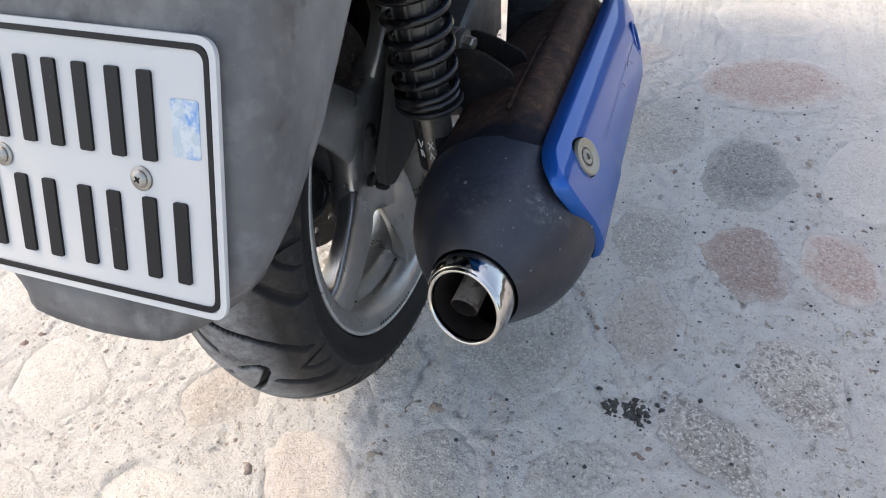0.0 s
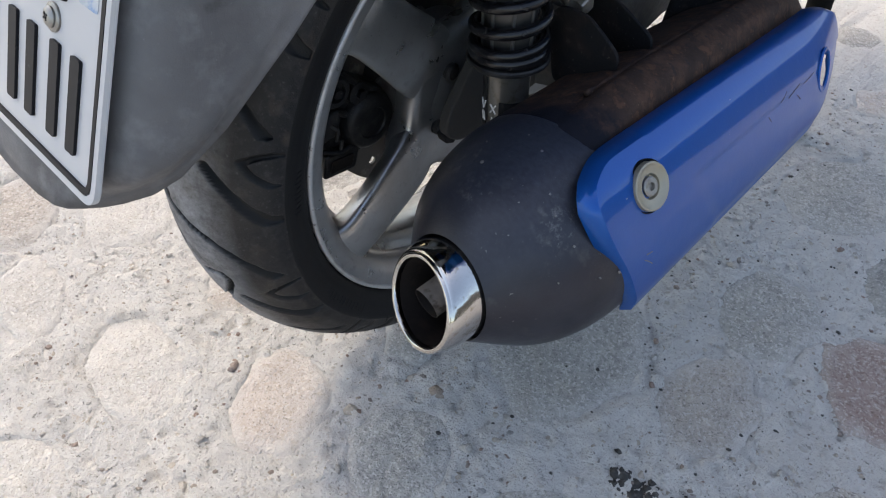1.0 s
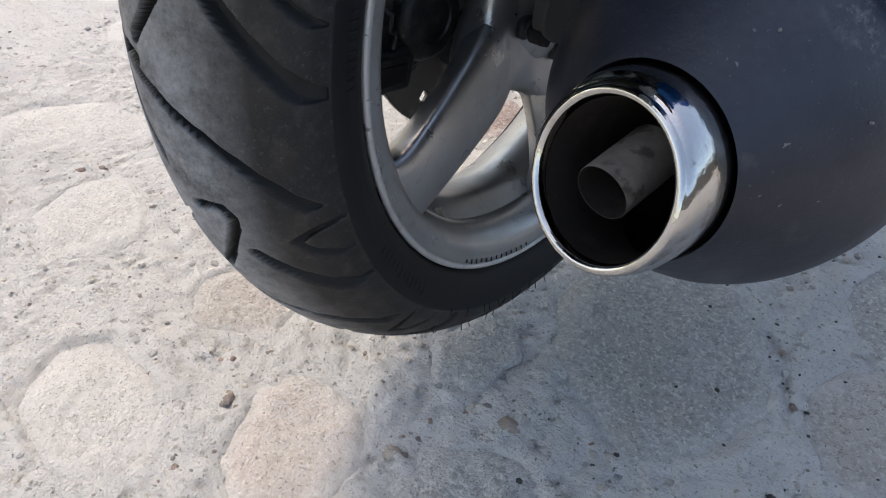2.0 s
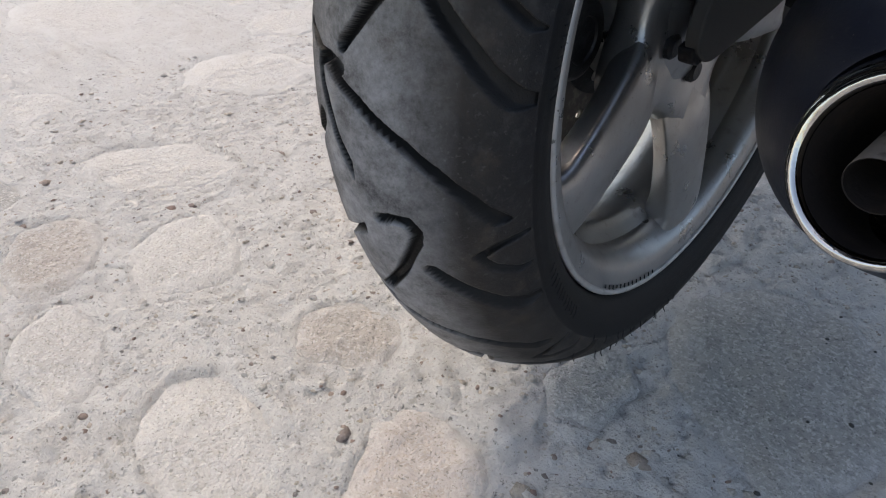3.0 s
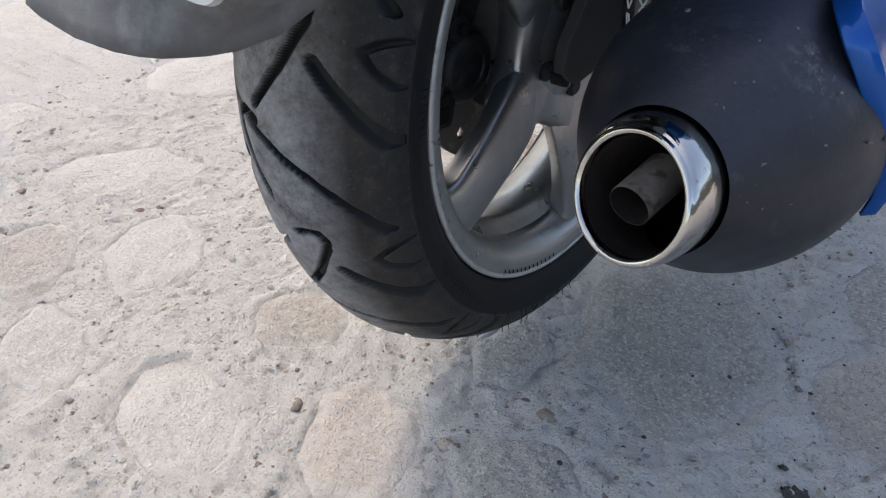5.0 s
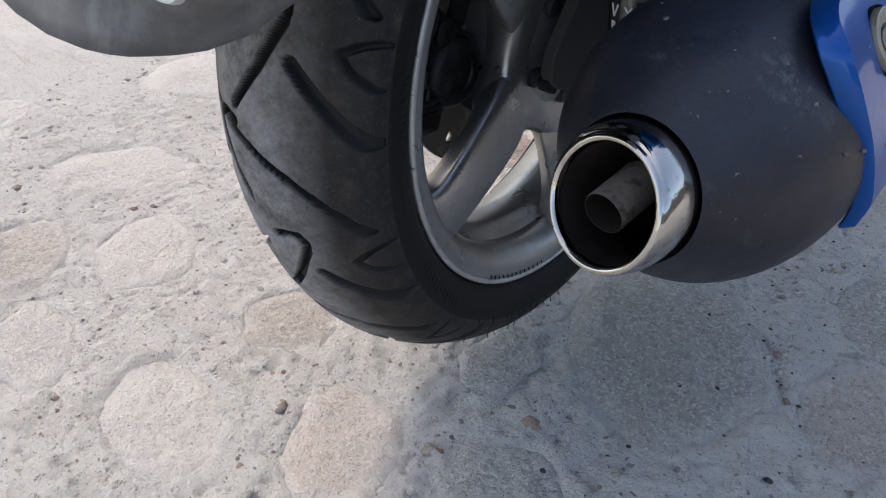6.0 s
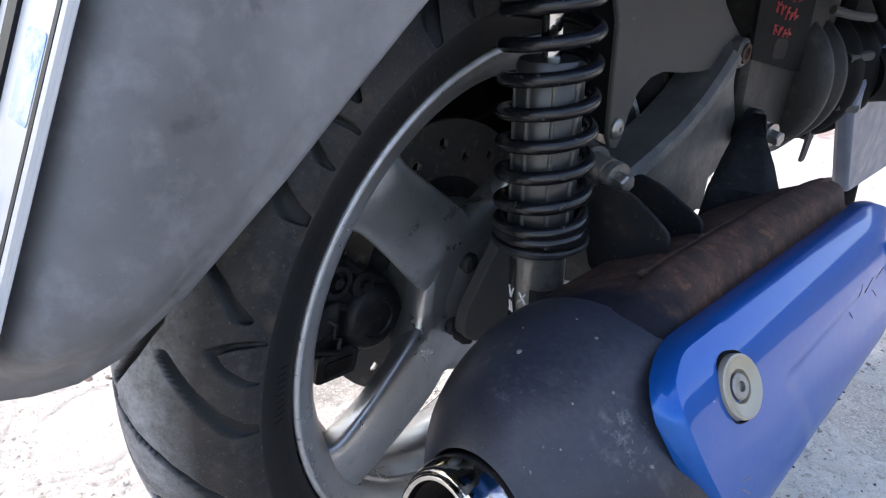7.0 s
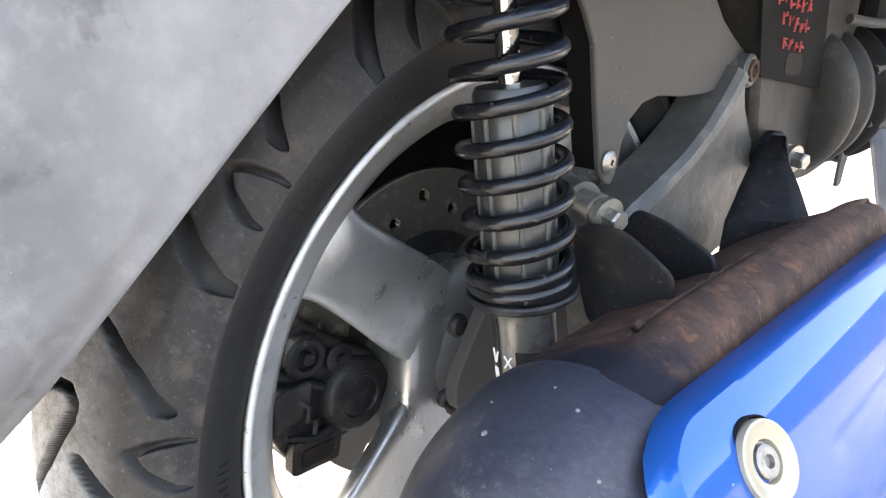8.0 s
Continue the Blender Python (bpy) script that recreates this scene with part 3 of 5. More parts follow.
# tyre: the tread's grooves are sunk into the rubber, twelve times round
HALF_PROFILE = [(0.0, 0.2715), (0.012, 0.2702), (0.022, 0.2672), (0.034, 0.2618), (0.046, 0.2535), (0.055, 0.2447), (0.0615, 0.2338), (0.0642, 0.2225),
                (0.0632, 0.214), (0.0600, 0.206), (0.0560, 0.2000), (0.0500, 0.1970), (0.044, 0.1945)]
GROOVES = [([(0.0615, 163.6), (0.056, 164.2), (0.0495, 165.4), (0.054, 167.3), (0.0610, 169.3)], 0.0017, 0.0060),
           ([(0.030, 167.4), (0.037, 169.5), (0.045, 171.7), (0.053, 174.2), (0.0605, 176.6)], 0.0038, 0.0070),
           ([(-0.040, 173.6), (-0.0144, 176.6), (0.0025, 178.3), (0.0243, 181.5), (0.0363, 183.9), (0.0486, 187.1), (0.0574, 190.5)], 0.0026, 0.0070),
           ([(0.008, 160.9), (0.014, 160.5), (0.023, 160.4), (0.0265, 161.6), (0.0255, 163.2), (0.0190, 166.0), (0.0129, 168.5), (0.002, 171.6), (-0.0065, 173.8)], 0.0027, 0.0070)]


def groove_depth(x, theta):
    """How deep the tread is cut at places across (metres) and round (degrees)."""
    cut = np.zeros_like(x)
    per = 0.27 * math.pi / 180
    for mirror, shift in ((1, 0.0), (-1, 15.0)):
        for line, half, deep in GROOVES:
            mid = sum(p[1] for p in line) / len(line)
            base = (theta - shift - mid + 15.0) % 30.0 - 15.0 + mid
            best = np.full_like(x, 9.0)
            for (x0, t0), (x1, t1) in zip(line, line[1:]):
                ax_, ay_, bx_, by_ = x0, t0 * per, x1, t1 * per
                px_, py_ = x * mirror, base * per
                k = np.clip(((px_ - ax_) * (bx_ - ax_) + (py_ - ay_) * (by_ - ay_)) / ((bx_ - ax_) ** 2 + (by_ - ay_) ** 2), 0, 1)
                best = np.minimum(best, np.hypot(px_ - ax_ - k * (bx_ - ax_), py_ - ay_ - k * (by_ - ay_)))
            here = deep * np.clip((half - best) / 0.0011 + 0.5, 0, 1)
            cut = np.maximum(cut, here if mirror > 0 else here * (x < -0.004))
    return cut


def tyre_mesh():
    full = [(-x * (1.0 + 0.9 * x), r) for x, r in HALF_PROFILE[:0:-1]] + HALF_PROFILE
    run = np.concatenate([[0], np.cumsum([math.hypot(b[0] - a[0], b[1] - a[1]) for a, b in zip(full, full[1:])])])
    s = np.arange(0, run[-1], 0.0008)
    px_, pr_ = np.interp(s, run, [p[0] for p in full]), np.interp(s, run, [p[1] for p in full])
    for _ in range(6):
        px_[1:-1], pr_[1:-1] = (px_[:-2] + 2 * px_[1:-1] + px_[2:]) / 4, (pr_[:-2] + 2 * pr_[1:-1] + pr_[2:]) / 4
    theta = np.concatenate([np.arange(100, 262, 0.15), np.arange(262, 460, 3.0)])
    TH, PX = np.meshgrid(theta, px_, indexing="ij")
    PR = np.broadcast_to(pr_, TH.shape).copy()
    CUT = groove_depth(PX, TH) * (PR > 0.226)
    PR -= CUT
    # a shallow step where the tread ends, and moulded rings on the sidewall
    PR += 0.0006 * np.exp(-((PR - 0.2245) / 0.0012) ** 2)
    t = np.radians(TH)
    verts = np.stack([PX, PR * np.cos(t), AXLE.z + PR * np.sin(t)], -1).reshape(-1, 3)
    n, m = TH.shape
    i, k = np.meshgrid(np.arange(n), np.arange(m - 1), indexing="ij")
    j = (i + 1) % n
    faces = np.stack([i * m + k, i * m + k + 1, j * m + k + 1, j * m + k], -1).reshape(-1, 4)
    me = mesh_of("tyre", verts, faces)
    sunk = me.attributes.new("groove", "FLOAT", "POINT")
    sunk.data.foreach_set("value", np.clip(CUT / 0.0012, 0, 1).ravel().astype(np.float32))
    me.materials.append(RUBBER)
    me.materials.append(SIDEWALL)
    wall = pr_[k] < 0.2245
    me.polygons.foreach_set("material_index", wall.ravel().astype(np.int32))
    return me


hairs = []
rng = random.Random(2)
for n in range(26):
    a, x = radians(rng.uniform(232, 272)), rng.choice((0.064, 0.058, 0.066, 0.05, 0.03))
    r = float(np.interp(x, [p[0] for p in HALF_PROFILE[:8]], [p[1] for p in HALF_PROFILE[:8]]))
    out = Vector((x * 4, math.cos(a), math.sin(a))).normalized()
    c = AXLE + Vector((x, r * math.cos(a), r * math.sin(a)))
    hairs.append(tube([c - out * 0.001, c + out * 0.003, c + out * 0.005 + Vector((rng.uniform(-1, 1), rng.uniform(-1, 1), 0)) * 0.0015], 0.0004, 5))
RIM = [(0.0520, 0.1910), (0.0532, 0.1935), (0.0528, 0.1963), (0.0490, 0.1970), (0.0420, 0.1925), (0.030, 0.187), (0.0, 0.168), (-0.030, 0.187), (-0.0465, 0.1925), (-0.0500, 0.1975),
       (-0.0530, 0.1975), (-0.0540, 0.196), (-0.0525, 0.192), (-0.046, 0.184), (-0.038, 0.179), (-0.030, 0.172), (-0.012, 0.160), (0.006, 0.160), (0.012, 0.1615), (0.018, 0.1680), (0.024, 0.1715), (0.030, 0.1700), (0.037, 0.1715), (0.043, 0.1755), (0.0470, 0.1790), (0.0498, 0.1825), (0.0512, 0.1870)]
wheel = part("rear_wheel", lathe(RIM, steps=144, centre=AXLE, close=True), ALLOY, scooter, "five-spoke silver alloy rear wheel, scuffed rim")
part("rim_lip", lathe([(0.0532 + 0.0020 * math.cos(2 * math.pi * k / 14), 0.1951 + 0.0022 * math.sin(2 * math.pi * k / 14)) for k in range(14)], steps=144, centre=AXLE, close=True), LIP, wheel, "worn bright rim lip with nicks", crease=0)
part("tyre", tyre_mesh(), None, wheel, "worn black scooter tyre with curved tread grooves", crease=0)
part("rubber_hairs", joined(hairs), SIDEWALL, wheel, "fine moulding hairs on the tyre shoulder", crease=0)["kind"] = "stuff"
for k in range(13):
    a = radians(237 + 2.05 * k)
    c = AXLE + Vector((0.0530, 0.1912 * math.cos(a), 0.1912 * math.sin(a)))
    d = Vector((0.3, math.cos(a), math.sin(a))).normalized()
    part("rim_mark", tube([c - d * 0.0011, c + d * (0.0016 + 0.0008 * (k % 3))], 0.00055, 6), INK, wheel)
# low moulded marks on the sidewall
for first, count, step, r0, r1 in ((168.0, 9, 1.15, 0.2095, 0.2165), (116.0, 15, 1.5, 0.2110, 0.2190), (205.0, 12, 1.5, 0.2110, 0.2190)):
    for k in range(count):
        a = radians(first + step * k)
        d, long = Vector((0, math.cos(a), math.sin(a))), 0.75 + 0.25 * ((k * 7) % 3) / 2
        edge = [AXLE + d * r_ + Vector((float(np.interp(r_, [0.206, 0.214, 0.2225], [0.0600, 0.0632, 0.0642])) - 0.0001, 0, 0)) for r_ in (r0, (r0 + r1) / 2, r0 + (r1 - r0) * long)]
        part("moulded_mark", tube(edge, 0.00055, 6), SIDEWALL, wheel)
hub = lathe([(0.030, 0.0), (0.030, 0.022), (0.036, 0.026), (0.036, 0.040), (0.030, 0.052), (0.012, 0.060), (-0.035, 0.058), (-0.05, 0.05), (-0.05, 0.0)], steps=64, centre=AXLE)
part("hub", hub, ALLOY, wheel)


def spoke_mesh(angle):
    """A broad arm with a rolled face, from the hub to the rim."""
    rows = []
    out = Vector((0, math.cos(radians(angle)), math.sin(radians(angle))))
    side = Vector((0, -out.z, out.y))
    knots = ((0.040, 0.030, 0.024, 0.000), (0.058, 0.034, 0.030, 0.004), (0.075, 0.0355, 0.0355, 0.010), (0.088, 0.0350, 0.038, 0.014), (0.105, 0.0335, 0.040, 0.017), (0.125, 0.0310, 0.042, 0.018), (0.150, 0.0290, 0.0435, 0.018),
             (0.164, 0.0280, 0.0440, 0.016), (0.172, 0.0295, 0.0430, 0.012), (0.180, 0.036, 0.0400, 0.006))
    radii = np.linspace(0.040, 0.180, 37)
    lanes = [np.interp(radii, [k[0] for k in knots], [k[c] for k in knots]) for c in (1, 2, 3)]
    for lane in lanes:
        for _ in range(4):
            lane[1:-1] = (lane[:-2] + 2 * lane[1:-1] + lane[2:]) / 4
    for r, half, face, back in zip(radii, *lanes):
        ring = []
        for k in range(28):
            a = 2 * math.pi * k / 28
            ca, sa = math.cos(a), math.sin(a)
            u = math.copysign(abs(ca) ** 0.36, ca) * half
            w = math.copysign(abs(sa) ** 0.5, sa)
            x = (face + back) / 2 + (face - back) / 2 * w
            u *= 1 - 0.22 * (1 - w)
            x += 0.004 * math.cos(u / half * math.pi / 2) * (w > 0.3)
            ring.append(AXLE + out * r + side * u + Vector((x, 0, 0)))
        rows.append(ring)
    return grid_mesh(rows, closed=True, ends=True)


for i in range(5):
    part("spoke", spoke_mesh(137.0 + 72 * i), ALLOY, wheel, crease=0)


def star_mesh():
    """The cast centre into which the arms run, hollowed between them."""
    rows = []
    for n in range(180):
        a = radians(2 * n)
        swell = 0.5 + 0.5 * math.cos(5 * (a - radians(137.0)))
        rim_r, face_x = 0.0735 + 0.024 * swell ** 1.5, 0.0330 + 0.0065 * swell
        d = Vector((0, math.cos(a), math.sin(a)))
        ring = [AXLE + d * r_ + Vector((x_, 0, 0)) for r_, x_ in ((0.030, 0.030), (0.45 * rim_r, 0.031), (0.70 * rim_r, 0.6 * face_x + 0.0125), (0.86 * rim_r, face_x), (0.94 * rim_r, face_x - 0.001), (0.985 * rim_r, face_x - 0.004), (rim_r, face_x - 0.010),
                                                                  (0.97 * rim_r, 0.016), (0.90 * rim_r, 0.006), (0.5 * rim_r, -0.010))]
        rows.append(ring)
    return grid_mesh(rows + rows[:1])


part("hub_star", star_mesh(), ALLOY, wheel, crease=0)

# brake disc with holes, on the far side of the spokes
bm = bmesh.new()
DX, STEPS = -0.030, 360
rings_r = [0.070 + 0.0014 * k for k in range(37)]
ring_v = [[bm.verts.new(AXLE + Vector((DX, r * math.cos(2 * math.pi * k / STEPS), r * math.sin(2 * math.pi * k / STEPS)))) for k in range(STEPS)] for r in rings_r]
drilled = [(0.0965 + 0.0055 * (-1) ** k, radians(18 * k + 15.3)) for k in range(20)]
drilled = [(r * math.cos(a), r * math.sin(a)) for r, a in drilled]
for i in range(len(rings_r) - 1):
    r_mid = (rings_r[i] + rings_r[i + 1]) / 2
    for k in range(STEPS):
        a = 2 * math.pi * (k + 0.5) / STEPS
        if any(math.hypot(r_mid * math.cos(a) - y, r_mid * math.sin(a) - z) < 0.0046 for y, z in drilled):
            continue
        bm.faces.new((ring_v[i][k], ring_v[i][(k + 1) % STEPS], ring_v[i + 1][(k + 1) % STEPS], ring_v[i + 1][k]))
disc_me = bpy.data.meshes.new("brake_disc")
bm.to_mesh(disc_me)
bm.free()
disc = part("brake_disc", disc_me, DISC, wheel, "drilled steel brake disc with brown streaks")
m = disc.modifiers.new("thickness", "SOLIDIFY")
m.thickness, m.offset = 0.004, 0.0
part("disc_carrier", lathe([(DX - 0.002, 0.030), (DX + 0.010, 0.034), (DX + 0.008, 0.060), (DX + 0.003, 0.074), (DX - 0.004, 0.074), (DX - 0.006, 0.03)], steps=64, centre=AXLE, close=True), BLACK, wheel)
for k in range(5):
    a = radians(100 + 72 * k)
    part("disc_bolt", lathe([(0.0, 0.0), (0.006, 0.0), (0.006, 0.006), (0.0, 0.007)][1:], steps=12, centre=AXLE + Vector((DX + 0.004, 0.058 * math.cos(a), 0.058 * math.sin(a)))), STEEL, wheel)
# cushion bolts in the spoke roots
for k in range(5):
    a = radians(130 + 72 * k)
    part("spoke_bolt", lathe([(0.0, 0.0080), (0.011, 0.0080), (0.013, 0.006), (0.013, 0.0)], steps=20, centre=AXLE + Vector((0.025, 0.043 * math.cos(a), 0.043 * math.sin(a)))), BLACK, wheel)

# caliper
body = slab(rounded([(-0.146, 0.292), (-0.138, 0.352), (-0.112, 0.362), (-0.092, 0.340), (-0.064, 0.322), (-0.055, 0.296), (-0.066, 0.268), (-0.102, 0.262), (-0.134, 0.262)], 0.008), at_x(-0.075), 0.062)
caliper = part("brake_caliper", body, BLACK, scooter, "black cast brake caliper, dusty", bevel=0.003)
part("piston_boss", lathe([(-0.004, 0.0285), (0.004, 0.0280), (0.010, 0.0250), (0.012, 0.0215), (0.012, 0.0150), (0.0105, 0.0140), (0.0105, 0.0001)], steps=48, centre=(-0.014, -0.084, 0.297)), BLACK, caliper)
part("bolt_boss", lathe([(-0.004, 0.0150), (0.008, 0.0145), (0.010, 0.0120), (0.010, 0.0085), (0.006, 0.0080), (0.006, 0.0001)], steps=32, centre=(-0.014, -0.119, 0.341)), BLACK, caliper)
part("bolt_boss", lathe([(-0.004, 0.0105), (0.007, 0.0100), (0.008, 0.0080), (0.008, 0.0001)], steps=28, centre=(-0.014, -0.094, 0.329)), BLACK, caliper)
part("bridge", slab(rounded([(-0.150, 0.300), (-0.122, 0.304), (-0.118, 0.326), (-0.146, 0.326)], 0.004), at_x(-0.016), 0.014), BLACK, caliper, bevel=0.002)
foot_block = slab(rounded([(-0.140, 0.262), (-0.104, 0.258), (-0.098, 0.281), (-0.136, 0.285)], 0.004), at_x(-0.016), 0.012)
part("pad_carrier", foot_block, BLACK, caliper, bevel=0.002)
# recess drawn as a thin dark slab, its shade put into the colour
part("carrier_window", slab(rounded([(-0.134, 0.267), (-0.110, 0.265), (-0.107, 0.276), (-0.131, 0.279)], 0.002), at_x(-0.0036), 0.001), SOOT_AND_SHADE, caliper)
part("bleed_pipe", tube([(-0.006, -0.131, 0.318), (0.002, -0.126, 0.312), (0.002, -0.128, 0.303), (0.000, -0.121, 0.299), (0.001, -0.124, 0.291)], 0.0018, 8), BLACK, caliper)
part("pad_pin", tube([(-0.008, -0.138, 0.290), (0.000, -0.124, 0.287), (0.000, -0.112, 0.288)], 0.0022, 8), DARKSTEEL, caliper)
part("pad_spring", tube([(-0.020, -0.0500, 0.318), (-0.018, -0.0440, 0.306), (-0.018, -0.0425, 0.294), (-0.020, -0.0470, 0.285)], 0.0034, 10), DARKSTEEL, caliper, "worn steel pad clip")
part("casting_rib", tube([(-0.013, -0.140, 0.336), (-0.011, -0.118, 0.320), (-0.012, -0.104, 0.310)], 0.0035, 10), BLACK, caliper)
part("casting_rib", tube([(-0.013, -0.108, 0.352), (-0.011, -0.090, 0.334), (-0.012, -0.068, 0.319)], 0.0035, 10), BLACK, caliper)
for y, z in ((-0.119, 0.341), (-0.094, 0.329)):
    part("caliper_pin", lathe([(0.0, 0.0045), (0.006, 0.0045), (0.006, 0.0)], steps=6, centre=(-0.008, y, z)), DARKSTEEL, caliper)

# mudguard: flat back panel that turns into the two sides, lower edge cut on a slant
UP = Vector((0, 0.392, 0.920))
# lower edge of the right half, and the line that the panel follows higher up
TAIL = [(0.1072, -0.230, 0.4790), (0.1070, -0.200, 0.5050), (0.1066, -0.170, 0.5300), (0.1060, -0.140, 0.5540), (0.1052, -0.110, 0.5740), (0.104, -0.08, 0.588), (0.102, -0.03, 0.597), (0.100, 0.03, 0.602)]
LOWER = [(0.0, -0.3490, 0.3965), (0.030, -0.3482, 0.3980), (0.046, -0.3465, 0.3998), (0.053, -0.3430, 0.4002), (0.058, -0.3370, 0.4003), (0.0635, -0.3300, 0.4005), (0.0690, -0.3210, 0.4012), (0.0790, -0.3080, 0.4060),
         (0.0885, -0.2950, 0.4160), (0.0990, -0.2700, 0.4400)] + TAIL
UPPER = [(0.0, -0.3470, 0.401), (0.030, -0.3470, 0.401), (0.052, -0.3470, 0.4025), (0.070, -0.3445, 0.4090), (0.085, -0.3395, 0.4170), (0.096, -0.3315, 0.4240), (0.1025, -0.3240, 0.4270), (0.1060, -0.3080, 0.4300),
         (0.1070, -0.2860, 0.4400), (0.1072, -0.2600, 0.4560)] + TAIL
pairs = list(zip(LOWER, UPPER))
pairs = [((-a[0], a[1], a[2]), (-b[0], b[1], b[2])) for a, b in pairs[:0:-1]] + pairs
rows = []
for low, high in pairs:
    low, high = Vector(low), Vector(high)
    row = []
    for k in range(41):
        rise = (0.68 - low.z) / UP.z * k / 40
        level = high + UP * (rise - (high.z - low.z) / UP.z)
        w = min(1.0, rise / 0.045)
        row.append((low + UP * rise).lerp(level, w * w * (3 - 2 * w)))
    rows.append(row)
guard_me = grid_mesh(rows)
mudguard = part("mudguard", guard_me, PLASTIC, scooter, "faded grey plastic rear mudguard with pale scuffs", crease=50)
m = mudguard.modifiers.new("thickness", "SOLIDIFY")
m.thickness, m.offset = 0.0035, 0.0

# number plate, its characters as plain bars
PLATE = Matrix(((1, 0, 0, 0.0015), (0, 0.392, -0.920, -0.3405), (0, 0.920, 0.392, 0.4255), (0, 0, 0, 1)))
plate = part("number_plate", slab(rounded([(-0.0955, 0.0), (0.0955, 0.0), (0.0955, 0.149), (-0.0955, 0.149)], 0.011, 8), PLATE, 0.0022), WHITE, scooter, "white embossed number plate with black border", bevel=0.0006)


def frame_mesh(w0, h0, w1, h1, cy, radius, z0, z1):
    a, b = rounded([(-w0 / 2, cy - h0 / 2), (w0 / 2, cy - h0 / 2), (w0 / 2, cy + h0 / 2), (-w0 / 2, cy + h0 / 2)], radius, 8), rounded([(-w1 / 2, cy - h1 / 2), (w1 / 2, cy - h1 / 2), (w1 / 2, cy + h1 / 2), (-w1 / 2, cy + h1 / 2)], radius * 0.75, 8)
    n = len(a)
    verts = [PLATE @ Vector((*p, z)) for ring, z in ((a, z0), (a, z1), (b, z1), (b, z0)) for p in ring]
    faces = [(i * n + k, i * n + (k + 1) % n, ((i + 1) % 4) * n + (k + 1) % n, ((i + 1) % 4) * n + k) for i in range(4) for k in range(n)]
    return tidy(mesh_of("frame", verts, faces))


part("rim_edge", frame_mesh(0.191, 0.149, 0.1835, 0.1415, 0.0745, 0.011, 0.0018, 0.0034), WHITE, plate)
part("border", frame_mesh(0.1830, 0.1410, 0.1770, 0.1350, 0.0745, 0.009, 0.0018, 0.0036), INK, plate, "black embossed border")
for row_y, cells in ((0.107, (-0.0355, 0.0030, 0.0433)), (0.041, (-0.0690, -0.0272, 0.0170, 0.0600))):
    for cx in cells:
        for dx in (-0.0098, 0.0098):
            part("bar", slab(box_of(0.0085, 0.046, 0.0015, cx + dx, row_y), PLATE @ Matrix.Translation((0, 0, 0.0018)), 0.0020), INK, plate)
part("sticker", slab(box_of(0.0165, 0.030, 0.002, 0.0755, 0.103), PLATE @ Matrix.Translation((0, 0, 0.0022)), 0.0003), FOIL, plate, "shiny holographic foil sticker")


def screw(parent, m, head, height, mat=STEEL, name="screw"):
    """A pan head with a cross slot, along m's z."""
    c, z = m.translation, m.to_3x3().col[2]
    rows_ = [(0.0, head), (height * 0.45, head), (height * 0.8, head * 0.8), (height, head * 0.45), (height * 0.98, head * 0.28), (height * 0.5, head * 0.22), (height * 0.5, 0.0001)]
    ob = part(name, lathe(rows_, steps=20, centre=c, axis=z), mat, parent)
    return ob


for cx in (0.0460, -0.0480):
    m = PLATE @ Matrix.Translation((cx, 0.0735, 0.0020))
    part("washer", lathe([(0.0, 0.0067), (0.0012, 0.0067), (0.0018, 0.0058), (0.0018, 0.003)], steps=28, centre=m.translation, axis=m.to_3x3().col[2]), STEEL, plate)
    screw(plate, PLATE @ Matrix.Translation((cx, 0.0735, 0.0035)), 0.0048, 0.0026)
    for turn in (35, 125):
        part("slot", slab(box_of(0.0042, 0.0009), PLATE @ Matrix.Translation((cx, 0.0735, 0.0058)) @ pose(0, 0, 0, 0, 0, turn), 0.0005), INK, plate)

# ---- silencer ----
def silencer_centre(y):
    return Vector((0.1915 - 0.012 * (y + 0.1), y, 0.3268 - 0.035 * (y + 0.1)))


def silencer_ring(y, r):
    c = silencer_centre(y)
    out = []
    for k in range(72):
        a = 2 * math.pi * k / 72
        out.append(c + Vector((math.cos(a) * r * 0.98, 0, math.sin(a) * r)))
    return out


CAP_R = 0.0785
TIP, AIM = Vector((0.1880, -0.2188, 0.3338)), Vector((-0.250, -0.925, 0.270)).normalized()
BASE, BASE_AIM = TIP + Vector((0.003, 0.031, -0.003)), Vector((-0.06, -0.98, 0.10)).normalized()


def tip_ring(w, r, back=0.0, sides=72):
    """A ring between the tailpipe's foot (w = 0) and its slanted lip (w = 1)."""
    n = (BASE_AIM * (1 - w) + AIM * w).normalized()
    c = BASE.lerp(TIP, w) - n * back
    e = n.cross(Vector((0, 0, 1))).normalized()
    f = e.cross(n)
    return [c + (e * math.cos(2 * math.pi * k / sides) + f * math.sin(2 * math.pi * k / sides)) * r for k in range(sides)]


rows = []
for d in (64, 63, 62, 61, 60, 58, 56, 54, 52, 50, 47, 44, 41, 38, 35, 32, 28, 24, 20, 16, 12, 8, 4, 0):
    q = radians(d)
    dish = min(1.0, max(0.0, (d - 41) / 20))
    dish = dish * dish * (3 - 2 * dish)
    foot = tip_ring(0.30 - 0.22 * max(0, d - 61), 0.0354 - 0.0004 * max(0, d - 61))
    ball = silencer_ring(-0.100 - 0.102 * math.sin(q), CAP_R * math.cos(q) ** 0.9)
    rows.append([p.lerp(foot[(36 - n) % 72], dish) for n, p in enumerate(ball)])
silencer = part("silencer", grid_mesh(rows, closed=True), CAP, scooter, "satin black silencer end cap with chips, dusty spots and light painted on top", crease=0)
